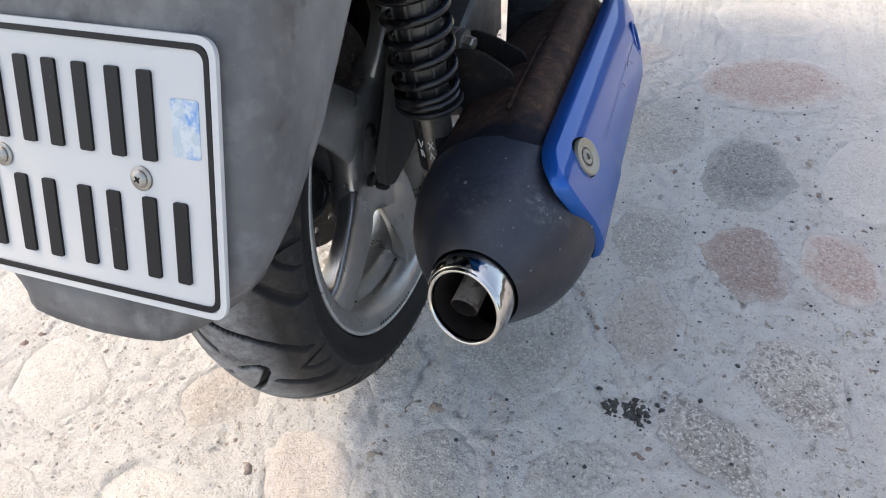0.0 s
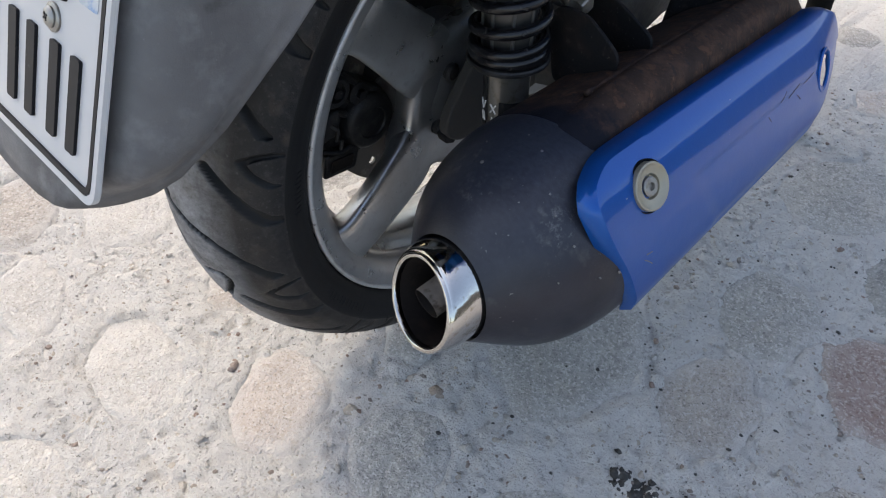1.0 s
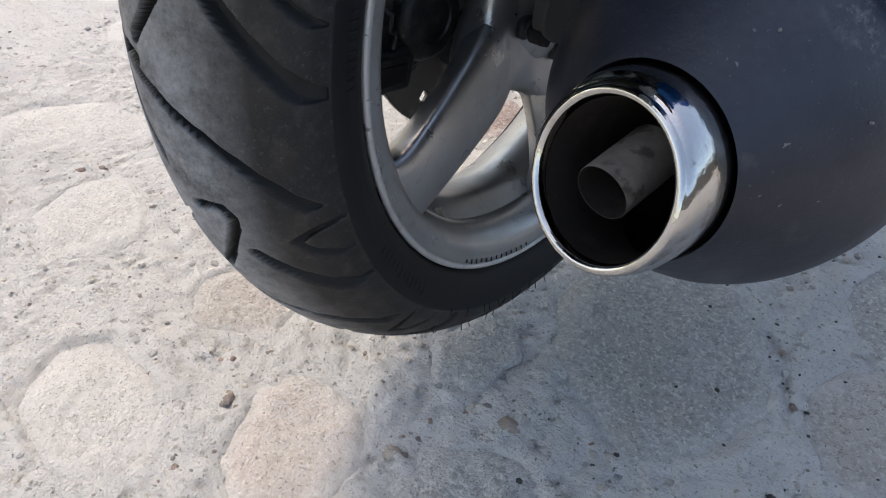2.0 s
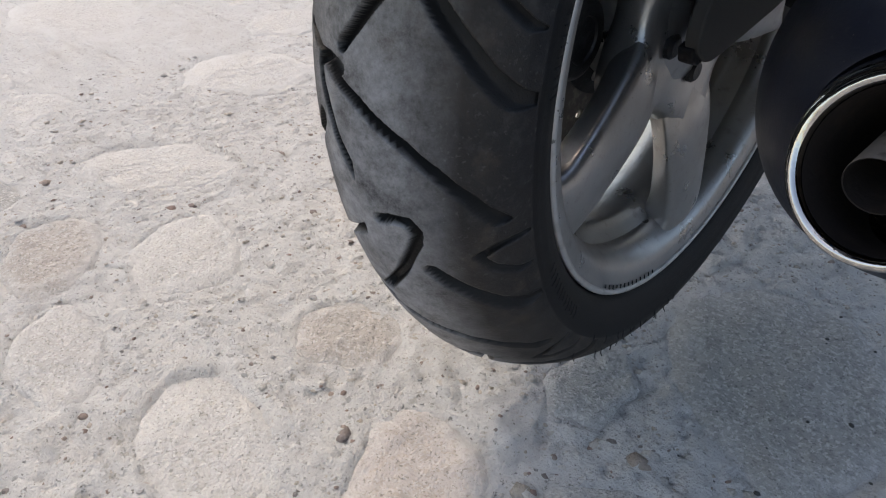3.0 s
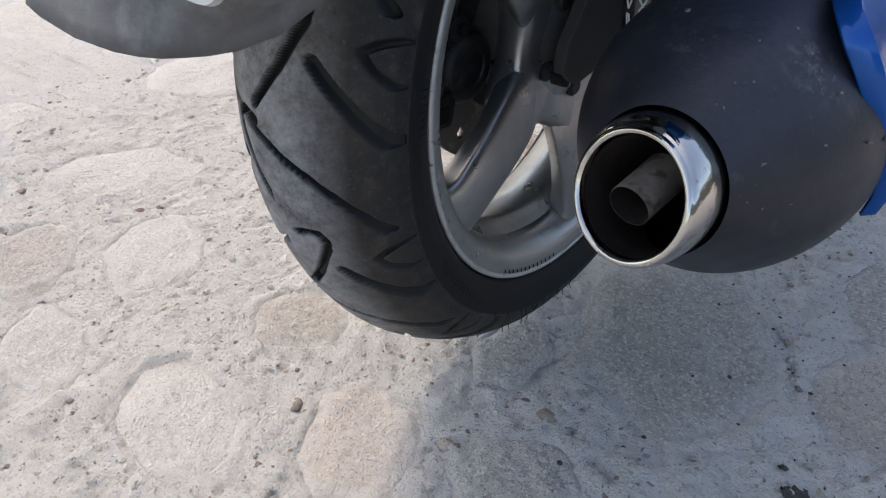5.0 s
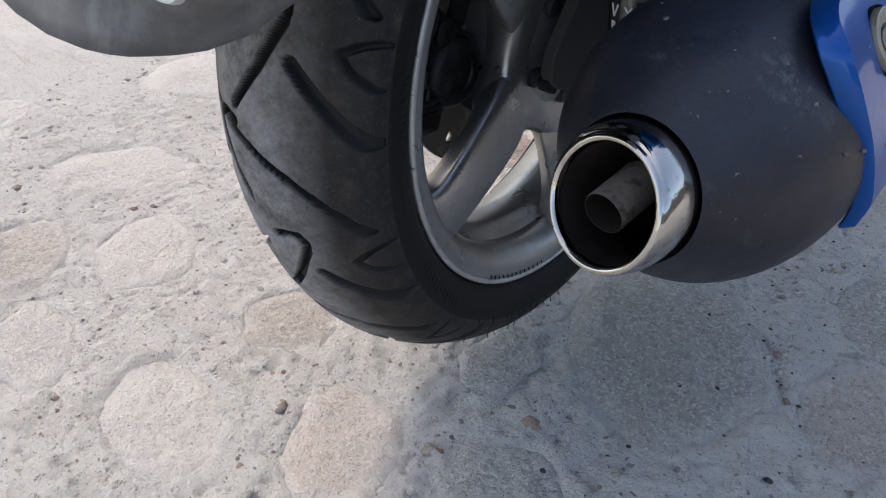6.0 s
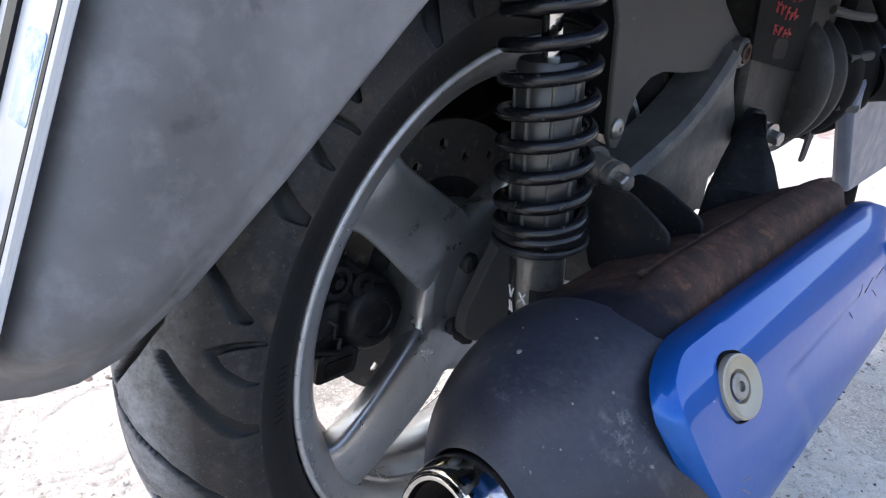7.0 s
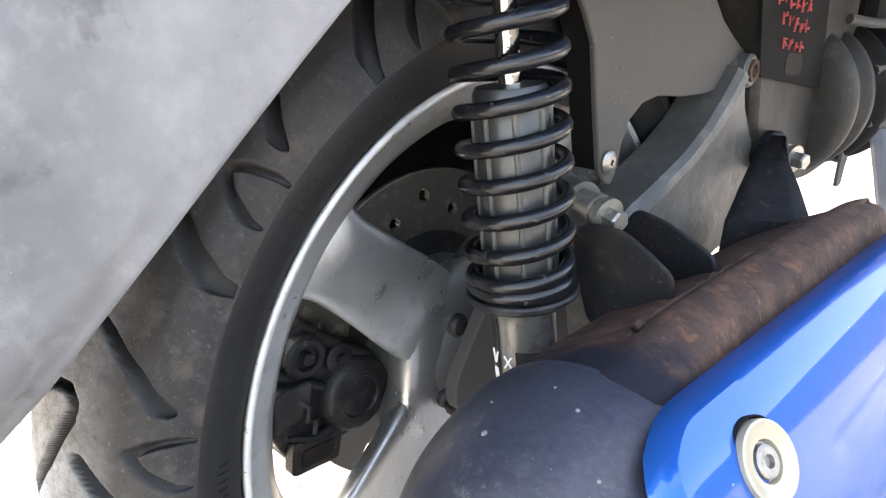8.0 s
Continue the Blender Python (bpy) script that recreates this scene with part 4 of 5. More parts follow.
# the rusty drum in front of it, with a raised welded seam along its top
rows = []
for y, grow in ((-0.108, -0.0030), (-0.102, -0.0008), (-0.095, 0.0006), (-0.05, 0.0010), (0.0, 0.0015), (0.05, 0.001), (0.10, 0.0), (0.15, -0.002), (0.20, -0.005), (0.235, -0.010), (0.262, -0.020), (0.280, -0.036), (0.288, -0.052)):
    c, r = silencer_centre(y), CAP_R + grow
    ring = []
    for k in range(96):
        a = 2 * math.pi * k / 96
        seam = 0.0100 * math.exp(-((a - radians(79)) / radians(12)) ** 6) * min(1.0, max(0.0, (y + 0.110) / 0.05)) * (1 if grow > -0.012 else 0.3)
        flat = 0.005 * math.exp(-((a - radians(118)) / radians(16)) ** 2)
        ring.append(c + Vector((-0.006 * min(1.0, max(0.0, (y + 0.122) / 0.06)), 0, 0)) + Vector((math.cos(a) * (0.98 - 0.10 * min(1.0, max(0.0, (y + 0.122) / 0.06))), 0, math.sin(a))) * (r + seam - flat))
    rows.append(ring)
part("drum", grid_mesh(rows, closed=True, ends=True), RUST, silencer, "rust-brown silencer drum with a raised seam", crease=0)
weld = []
for k in range(60):
    y = -0.062 + 0.29 * k / 59
    a = radians(93 - 12 * max(0.0, (y - 0.05) / 0.17))
    weld.append(silencer_centre(y) + Vector((-0.006 + math.cos(a) * 0.88 * 0.0815, 0, math.sin(a) * 0.0815 + 0.0006 * math.sin(k * 2.1))))
part("weld_bead", tube(weld, 0.0022, 8, radii=[0.0020 + 0.0006 * math.sin(k * 1.7) for k in range(60)]), RUST, silencer, crease=0)
bead = [tip_ring(1.0, 0.0294 + 0.0019 * math.sin(a), 0.0019 * (1 - math.cos(a)) - 0.0004) for a in (math.pi * 0.5, math.pi * 0.38, math.pi * 0.26, math.pi * 0.14, 0.0, -math.pi * 0.14, -math.pi * 0.28, -math.pi * 0.4)]
part("tailpipe", grid_mesh([tip_ring(-0.45, 0.0322), tip_ring(-0.1, 0.0328), tip_ring(0.15, 0.0333), tip_ring(0.35, 0.0337), tip_ring(0.55, 0.0339), tip_ring(0.72, 0.0337), tip_ring(0.86, 0.0327), tip_ring(0.95, 0.0317)] + bead + [tip_ring(1.0, 0.0274, 0.005), tip_ring(1.0, 0.0276, 0.014)], closed=True), CHROME, silencer, "polished chrome tailpipe with a rolled lip", crease=0)
part("liner", lathe([(-0.004, 0.0273), (-0.040, 0.0275), (-0.085, 0.0275), (-0.090, 0.026), (-0.090, 0.0001)], steps=64, centre=TIP, axis=AIM), SOOT_AND_SHADE, silencer, "sooty inside of the tailpipe")
across = AIM.cross(Vector((0, 0, 1))).normalized() * -1
lift = across.cross(AIM).normalized()
lift = lift if lift.z > 0 else -lift
across = across if across.x > 0 else -across
near_end, far_end = TIP - AIM * 0.010 - across * 0.0040 - lift * 0.0072, TIP - AIM * 0.036 - across * 0.0080 + lift * 0.0062
bore = (near_end - far_end).normalized()
reach = (near_end - far_end).length
part("inner_pipe", lathe([(0.0, 0.0107), (reach - 0.0004, 0.0107), (reach, 0.0105)], steps=48, centre=far_end, axis=bore), PIPE, silencer, "greyed inner pipe")
part("inner_soot", lathe([(reach, 0.0105), (reach - 0.0002, 0.0101), (reach - 0.006, 0.0099), (0.003, 0.0092), (0.003, 0.0001)], steps=32, centre=far_end, axis=bore), SOOT_AND_SHADE, silencer)

for p, r in (((0.1959, -0.1264, 0.4010), 0.0015), ((0.1715, -0.1508, 0.3941), 0.0021), ((0.2148, -0.1444, 0.3874), 0.0012), ((0.181, -0.120, 0.4035), 0.0010), ((0.222, -0.150, 0.379), 0.0011), ((0.205, -0.160, 0.380), 0.0009), ((0.221, -0.190, 0.300), 0.0013), ((0.240, -0.150, 0.372), 0.0012), ((0.251, -0.140, 0.350), 0.0010), ((0.160, -0.135, 0.398), 0.0009), ((0.232, -0.165, 0.350), 0.0008), ((0.212, -0.175, 0.375), 0.0008), ((0.247, -0.125, 0.345), 0.0013)):
    c = silencer_centre(p[1])
    q = math.asin(max(0.0, min(1.0, (-0.100 - p[1]) / 0.102)))
    out = Vector((p[0] - c.x, 0, p[2] - c.z)).normalized()
    foot = c + out * CAP_R * math.cos(q) ** 0.9
    n = (out * math.cos(q) + Vector((0, -math.sin(q), 0)) * 0.75).normalized()
    part("paint_chip", lathe([(-0.001, r * 0.7), (0.0002, r * 0.6), (0.0003, 0.0001)], steps=7, centre=foot, axis=n), CHIP, silencer)

# ---- blue heat shield ----
def smooth_through(knots, t):
    """A smooth curve of tuples through evenly spaced knots, t from 0 to 1."""
    f = t * (len(knots) - 1)
    i = min(int(f), len(knots) - 2)
    w = f - i
    a, b, c, d = (knots[min(max(i + k, 0), len(knots) - 1)] for k in (-1, 0, 1, 2))
    return tuple(0.5 * (2 * q + (r - p) * w + (2 * p - 5 * q + 4 * r - u) * w * w + (3 * q - p - 3 * r + u) * w ** 3) for p, q, r, u in zip(a, b, c, d))


# the outer face from its folded top to its foot: across, height
SHIELD_FACE = [(0.2295, 0.4060), (0.2410, 0.3975), (0.2510, 0.3835), (0.2590, 0.3680), (0.2655, 0.3515), (0.2705, 0.3340), (0.2735, 0.3160), (0.2710, 0.3000)]
# how far back the face reaches, from the top to the foot
SHIELD_REAR = [(-0.1190,), (-0.1325,), (-0.1325,), (-0.1275,), (-0.1195,), (-0.1120,), (-0.1050,), (-0.1010,)]
SHIELD_FRONT = 0.242


def shield_point(s, v):
    """s: 0 at the rear, 1 in front; v: 0 at the fold along the top, 1 at the foot."""
    x, z = smooth_through(SHIELD_FACE, v)
    rear = smooth_through(SHIELD_REAR, v)[0]
    y = rear + (SHIELD_FRONT - rear) * s
    fall = (y + 0.12) / 0.36
    # a shallow pressed field on the lower half, drawn in towards the front end
    field = min(1.0, max(0.0, (v - 0.38) / 0.05)) * min(1.0, max(0.0, (s - 0.20 - 0.10 * v) / 0.04)) * min(1.0, max(0.0, (0.97 - v) / 0.05))
    nose = max(0.0, (s - 0.80) / 0.20) ** 2
    return Vector((x - 0.0016 * field - 0.014 * nose * (0.3 + v), y, z - 0.020 * fall * (1 - v) + 0.006 * fall * v))


NS, NV = 90, 44
bm = bmesh.new()
grid_v = [[None] * (NV + 2) for _ in range(NS + 2)]
for i in range(NS + 1):
    for k in range(NV + 1):
        s, v = i / NS, k / NV
        # rounded corners: the rows draw in near both ends
        corner_r, corner_f = max(0.0, 1 - s / 0.05), max(0.0, (s - 0.86) / 0.14)
        lo = 0.085 * corner_r ** 2.4 + 0.16 * corner_f ** 2.4
        hi = 1 - 0.34 * corner_f ** 2.2
        grid_v[i + 1][k + 1] = bm.verts.new(shield_point(s, lo + (hi - lo) * v))
def fold_of(i, k):
    """The folded rim: inwards along the top, back and inwards down the rear."""
    s, v = i / NS, k / NV
    round_it = max(0.0, 1 - s / 0.06) if k == 0 else 1.0
    top_way, rear_way = Vector((-0.0105, 0.0, 0.0006)), Vector((-0.0090 + 0.0035 * v, -0.0095 * (1 - 0.55 * v ** 2), -0.0010))
    w = round_it * min(1.0, 0.45 + 4.0 * v)
    return grid_v[i + 1][k + 1].co + top_way.lerp(rear_way, w) * (1 - 0.6 * max(0.0, (s - 0.9) / 0.1))


for i in range(NS + 1):
    grid_v[i + 1][0] = bm.verts.new(fold_of(i, 0))
for k in range(1, NV + 1):
    grid_v[0][k + 1] = bm.verts.new(fold_of(0, k))
grid_v[0][0] = grid_v[0][1] = grid_v[1][0]
SLOT = [(i, k) for i in range(72, 84) for k in range(13, 30) if ((i - 77.5) / 3.3) ** 2 + ((k - 21.0) / 6.6) ** 2 < 1]
for i in range(NS + 1):
    for k in range(NV + 1):
        if (i, k) in SLOT:
            continue
        ring = []
        for v_ in (grid_v[i][k], grid_v[i + 1][k], grid_v[i + 1][k + 1], grid_v[i][k + 1]):
            if v_ not in ring:
                ring.append(v_)
        if len(ring) > 2:
            bm.faces.new(ring)
shield_me = bpy.data.meshes.new("heat_shield")
bmesh.ops.recalc_face_normals(bm, faces=bm.faces)
bm.to_mesh(shield_me)
bm.free()
shield_me.shade_smooth()
shield = part("heat_shield", shield_me, BLUE, scooter, "glossy metallic blue silencer heat shield, scratched", crease=28)
m = shield.modifiers.new("thickness", "SOLIDIFY")
m.thickness, m.offset = 0.0020, 0.0
# the dished lip round the slot at the front end, and the pale bracket behind it
slot_mid = shield_point(77.0 / NS, 0.47)
part("slot_rim", tube([slot_mid + Vector((0.0006 - 0.0065 * math.sin(a) - 0.0012 * math.cos(a), 0.0135 * math.cos(a), 0.0165 * math.sin(a))) for a in (2 * math.pi * k / 28 for k in range(29))], 0.0016, 8, caps=False), BLUE, shield)
part("bracket_end", slab(rounded([(slot_mid.y - 0.020, slot_mid.z - 0.020), (slot_mid.y + 0.012, slot_mid.z - 0.020), (slot_mid.y + 0.012, slot_mid.z + 0.018), (slot_mid.y - 0.016, slot_mid.z + 0.018)], 0.004), at_x(slot_mid.x - 0.014), 0.004), WHITE, shield, "pale bare bracket end behind the slot")
# scratches and scuffs in the paint
for s, v, length, tilt in ((0.045, 0.62, 0.010, 0.9), (0.055, 0.60, 0.006, 0.2), (0.62, 0.42, 0.012, -0.6), (0.66, 0.44, 0.020, -0.3), (0.70, 0.47, 0.008, 0.9), (0.56, 0.45, 0.006, 1.1), (0.74, 0.43, 0.018, -0.2)):
    a = shield_point(s, v)
    c = shield_point(s + length * math.cos(tilt) / 0.36, v + length * math.sin(tilt) / 0.12)
    mid = shield_point(s + 0.5 * length * math.cos(tilt) / 0.36, v + 0.4 * length * math.sin(tilt) / 0.12)
    lift_out = Vector((0.0009, 0, 0.0004))
    part("scratch", tube([a + lift_out, mid + lift_out, c + lift_out], 0.0004, 5), CHIP if s < 0.1 else INK, shield)
BOLT, OUT = Vector((0.2500, -0.0868, 0.3868)), Vector((0.80, -0.10, 0.55)).normalized()
part("washer", lathe([(-0.006, 0.0150), (0.0016, 0.0153), (0.0030, 0.0150), (0.0034, 0.0140), (0.0028, 0.0128), (0.0020, 0.0118), (0.0016, 0.0080), (-0.0006, 0.0072), (-0.0012, 0.003)], steps=48, centre=BOLT, axis=OUT), BRASSY, shield, "dull yellowed steel cup washer")
part("seat_ring", lathe([(-0.004, 0.0166), (-0.0004, 0.0168), (0.0004, 0.0160), (-0.004, 0.0150)], steps=40, centre=BOLT, axis=OUT), DULL, shield)
part("bolt", lathe([(-0.0010, 0.0064), (0.0016, 0.0062), (0.0024, 0.0052), (0.0024, 0.0026), (0.0004, 0.0024), (0.0004, 0.0001)], steps=24, centre=BOLT, axis=OUT), STEEL, shield)
# the bracket that shows between shield and cap
part("stay", tube([(0.266, -0.086, 0.309), (0.252, -0.081, 0.310), (0.232, -0.078, 0.313)], 0.0028, 10), BLACK, shield)
part("stay", tube([(0.264, -0.085, 0.299), (0.250, -0.080, 0.298), (0.230, -0.077, 0.302)], 0.0028, 10), BLACK, shield)

part("stay", tube([(0.257, -0.083, 0.311), (0.256, -0.082, 0.297)], 0.0026, 10), BLACK, shield)

# ---- shock absorber ----
FOOT, HEAD = Vector((0.1135, -0.0512, 0.330)), Vector((0.0925, -0.0560, 0.640))
shock_axis = (HEAD - FOOT).normalized()


def on_shock(z):
    return FOOT + shock_axis * ((z - FOOT.z) / shock_axis.z)


def shock_lathe(rows_, steps=48):
    return lathe([((z - FOOT.z) / shock_axis.z, r) for z, r in rows_], steps=steps, centre=FOOT, axis=shock_axis)


shock = part("shock_absorber", shock_lathe([(0.400, 0.0001), (0.400, 0.0185), (0.502, 0.0185), (0.505, 0.0170), (0.506, 0.006), (0.506, 0.0001)]), SLEEVE, scooter, "coil-over shock absorber with black spring")
for k in range(8):
    a = 2 * math.pi * k / 8
    u = shock_axis.orthogonal().normalized()
    d = u * math.cos(a) + shock_axis.cross(u) * math.sin(a)
    part("rib", tube([on_shock(0.402) + d * 0.0186, on_shock(0.494) + d * 0.0186], 0.0014, 8), CAST, shock)
part("rod", shock_lathe([(0.500, 0.0058), (0.66, 0.0058)], 24), CHROME, shock, "bright chrome piston rod")
part("spring_seat", shock_lathe([(0.3935, 0.016), (0.3945, 0.0245), (0.3960, 0.0275), (0.3980, 0.0298), (0.4000, 0.0300), (0.4012, 0.0290), (0.4016, 0.0200), (0.4016, 0.016)]), BLACK, shock)
part("clevis", shock_lathe([(0.318, 0.0001), (0.318, 0.0150), (0.330, 0.0165), (0.388, 0.0170), (0.3915, 0.0185), (0.3950, 0.0225), (0.3952, 0.0001)]), STEEL, shock, "silver clevis foot with black tape")
coil = []
u = shock_axis.orthogonal().normalized()
w = shock_axis.cross(u)
# heights at which each turn passes the rear of the spring
PASSES = [0.4045, 0.4052, 0.4115, 0.427, 0.4450, 0.4626, 0.4804, 0.4985, 0.5165, 0.5345, 0.5525, 0.5705, 0.5885, 0.6065, 0.6245, 0.6425, 0.6600]
face = Vector((0.65, -0.76, 0.03))
turn = math.atan2(face.dot(w), face.dot(u))
for n in range((len(PASSES) - 1) * 36 + 1):
    zs = float(np.interp(n / 36, range(len(PASSES)), PASSES))
    coil.append(on_shock(zs) + (u * math.cos(turn) + w * math.sin(turn)) * 0.0252)
    turn += 2 * math.pi / 36
part("spring", tube(coil, 0.0040, 12), SPRING, shock, "glossy black coil spring", crease=0)
# tape and marks on the foot
for low, high, from_a, to_a in ((0.335, 0.387, -142, -102), (0.335, 0.371, -68, -8)):
    pts = []
    for z in (low, high):
        row = []
        for k in range(9):
            a = radians(from_a + (to_a - from_a) * k / 8)
            row.append(on_shock(z) + Vector((math.cos(a), math.sin(a), 0)) * 0.0176)
        pts.append(row)
    part("tape", grid_mesh(pts), BLACK, shock)
for z, a, tilt in ((0.364, -82, 0.9), (0.364, -82, -0.9), (0.364, -118, 0.5), (0.364, -109, -0.5), (0.354, -116, 0.2), (0.354, -109, 0.3), (0.353, -80, 0.6), (0.353, -86, -0.3)):
    d = Vector((math.cos(radians(a)), math.sin(radians(a)), 0))
    side = d.cross(shock_axis).normalized()
    c = on_shock(z) + d * 0.0180
    part("mark", tube([c - shock_axis * 0.0035 - side * 0.0025 * tilt, c + shock_axis * 0.0035 + side * 0.0025 * tilt], 0.0006, 6), MARKER, shock)

# ---- rear fork side: plate behind the shock, curved arm, block, brackets ----
fork_plate = part("fork_plate", slab(rounded([(-0.0535, 0.318), (-0.0540, 0.298), (-0.034, 0.284), (0.0, 0.288), (0.075, 0.300), (0.130, 0.320), (0.130, 0.400), (0.075, 0.425), (0.012, 0.420), (-0.018, 0.368)], 0.010), at_x(0.047), 0.010), GUARD, scooter, "flat dusty grey fork plate beside the wheel", bevel=0.0015)
part("stop_nub", slab(rounded([(-0.0535, 0.297), (-0.046, 0.300), (-0.037, 0.290), (-0.040, 0.284), (-0.050, 0.288)], 0.002), at_x(0.044), 0.010), DARKSTEEL, fork_plate, "dark stop under the plate", bevel=0.001)
ARM = [(0.040, 0.396), (0.062, 0.412), (0.097, 0.422), (0.133, 0.434), (0.163, 0.449), (0.186, 0.466), (0.200, 0.478), (0.206, 0.484)]
rows = []
for i, (y, z) in enumerate(ARM):
    n = Vector((0, -0.45 - 0.05 * i, 0.9)).normalized()
    rows.append([Vector((0.066, y, z)), Vector((0.100, y, z)), Vector((0.1045, y, z)) - n * 0.004, Vector((0.106, y, z)) - n * 0.010, Vector((0.100, y + 0.010, z - 0.020)), Vector((0.101, y + 0.012, z - 0.075 - 0.010 * i)), Vector((0.066, y + 0.012, z - 0.085 - 0.010 * i))])
arm = part("fork_arm", grid_mesh(rows, ends=True), CAST, scooter, "curved cast alloy fork arm, stained", crease=30)
# joint line with small beads along the arm's edge
part("edge_strip", grid_mesh([[Vector((0.070, y, z + 0.0008)), Vector((0.086, y, z + 0.0014)), Vector((0.0985, y, z + 0.0010))] for y, z in ARM]), CAST, arm)
part("lug_neck", slab(rounded([(0.208, 0.488), (0.236, 0.490), (0.242, 0.450), (0.266, 0.420), (0.276, 0.372), (0.200, 0.352), (0.165, 0.380), (0.180, 0.425), (0.203, 0.462)], 0.010), at_x(0.066), 0.0285), CAST, arm, bevel=0.004)
part("lug_eye", lathe([(-0.02, 0.0125), (0.004, 0.0125), (0.006, 0.0105), (0.006, 0.008)], steps=28, centre=(0.0960, 0.2270, 0.4790)), CAST, arm)
part("lug_bolt", lathe([(0.0, 0.0085), (0.007, 0.0085), (0.007, 0.005), (0.004, 0.004), (0.004, 0.0)], steps=20, centre=(0.0970, 0.2270, 0.4790)), RUST, arm, "rusty bolt in the lug eye")

# splash guard
SPLASH = [(-0.004, 0.600), (0.008, 0.553), (0.022, 0.533), (0.031, 0.516), (0.036, 0.478), (0.042, 0.440), (0.048, 0.430), (0.056, 0.428), (0.062, 0.436), (0.066, 0.452), (0.074, 0.466), (0.088, 0.474), (0.108, 0.476), (0.140, 0.471),
          (0.175, 0.468), (0.215, 0.469), (0.255, 0.476), (0.268, 0.482), (0.240, 0.489), (0.215, 0.503), (0.192, 0.518), (0.170, 0.540), (0.150, 0.600)]
splash = part("splash_guard", slab(SPLASH, at_x(0.087), 0.0045), GUARD, scooter, "grey plastic splash guard behind the shock", bevel=0.0012)
part("rib", slab([(-0.004, 0.600), (0.008, 0.553), (0.022, 0.533), (0.031, 0.516), (0.036, 0.478), (0.042, 0.440), (0.0455, 0.440), (0.0395, 0.478), (0.0345, 0.517), (0.025, 0.536), (0.011, 0.556), (0.0, 0.600)], at_x(0.072), 0.016), DULL, splash)
screw(splash, aimed((0.0915, 0.0500, 0.4440), (1, 0, 0)), 0.0075, 0.004)

# block with a black plate in front of the arm
block = part("engine_mount", slab(rounded([(0.252, 0.425), (0.300, 0.392), (0.331, 0.364), (0.400, 0.356), (0.47, 0.360), (0.47, 0.60), (0.225, 0.60), (0.245, 0.47)], 0.014), at_x(0.0), 0.100), SHADED_CAST, scooter, "stained cast engine mount, painted darker for shade", bevel=0.006)
tag_plate = part("black_plate", slab(rounded([(0.236, 0.474), (0.376, 0.446), (0.352, 0.60), (0.205, 0.60)], 0.004), at_x(0.1015), 0.003), DULL, block, "black plate with red handwriting and a hole")
# hole: thin dark slab, shade in its colour, stretched to fit the camera's view
part("hole", slab(rounded([(0.283, 0.4690), (0.321, 0.4650), (0.319, 0.4830), (0.284, 0.4870)], 0.012), at_x(0.1043), 0.0006), SOOT_AND_SHADE, tag_plate)
rng = random.Random(8)
for y0, z0, count in ((0.252, 0.524, 6), (0.266, 0.506, 5), (0.272, 0.490, 4)):
    for k in range(count):
        y, z = y0 + 0.0125 * k, z0 - 0.002 * k + 0.004 * rng.random()
        tall, slant = rng.uniform(0.006, 0.012), rng.uniform(-0.004, 0.005)
        part("mark", tube([(0.1050, y, z), (0.1050, y + slant, z + tall)], 0.0010, 6), REDMARK, tag_plate)
        part("mark", tube([(0.1050, y + 0.006, z + tall * rng.uniform(0, 1)), (0.1050, y + slant, z + tall * rng.uniform(0.2, 0.9)), (0.1050, y + 0.007, z + tall * rng.uniform(0, 1))], 0.0009, 6), REDMARK, tag_plate)

# ribbed boot and hoses beside the block
BOOT, BOOT_AIM = Vector((0.058, 0.418, 0.428)), Vector((0.14, 0.985, -0.03))
boot = part("rubber_boot", lathe([(0.030, 0.060), (0.032, 0.064), (0.044, 0.066), (0.050, 0.072), (0.058, 0.0755), (0.068, 0.0750), (0.074, 0.069), (0.082, 0.067), (0.088, 0.072), (0.100, 0.0765), (0.116, 0.074), (0.124, 0.064), (0.135, 0.062), (0.150, 0.068), (0.175, 0.066), (0.19, 0.04), (0.19, 0.0001)],
                                 steps=64, centre=BOOT, axis=BOOT_AIM), DULL, scooter, "ribbed dark rubber boot, dusty", crease=0)
part("cast_ring", lathe([(-0.032, 0.040), (-0.031, 0.070), (-0.027, 0.0755), (-0.018, 0.0780), (-0.010, 0.0775), (-0.005, 0.073), (-0.001, 0.0665), (0.008, 0.0650), (0.013, 0.0690), (0.019, 0.0745), (0.028, 0.0745), (0.033, 0.069), (0.034, 0.03)], steps=64, centre=BOOT, axis=BOOT_AIM), SHADED_CAST, boot, "cast ring at the boot's foot, painted darker for shade", crease=0)
for a in (-62, -20, 24, 66):
    d = Vector((math.cos(radians(a)), 0, math.sin(radians(a))))
    part("clamp_tab", tube([BOOT + BOOT_AIM * 0.040 + d * 0.067, BOOT + BOOT_AIM * 0.070 + d * 0.077], 0.0055, 10), GUARD, boot)
part("hose", tube([(0.118, 0.42, 0.56), (0.136, 0.455, 0.528), (0.142, 0.50, 0.50), (0.140, 0.56, 0.485)], 0.013, 16), DULL, boot)
part("hose", tube([(0.128, 0.52, 0.43), (0.150, 0.56, 0.430), (0.17, 0.60, 0.43)], 0.030, 24), DULL, boot)
part("hose_clip", tube([(0.112, 0.40, 0.505), (0.125, 0.425, 0.500), (0.135, 0.46, 0.497)], 0.0045, 10), GUARD, boot)
part("clip", slab(rounded([(0.455, 0.335), (0.470, 0.335), (0.480, 0.380), (0.458, 0.385)], 0.004), at_x(0.108), 0.003), GUARD, boot)

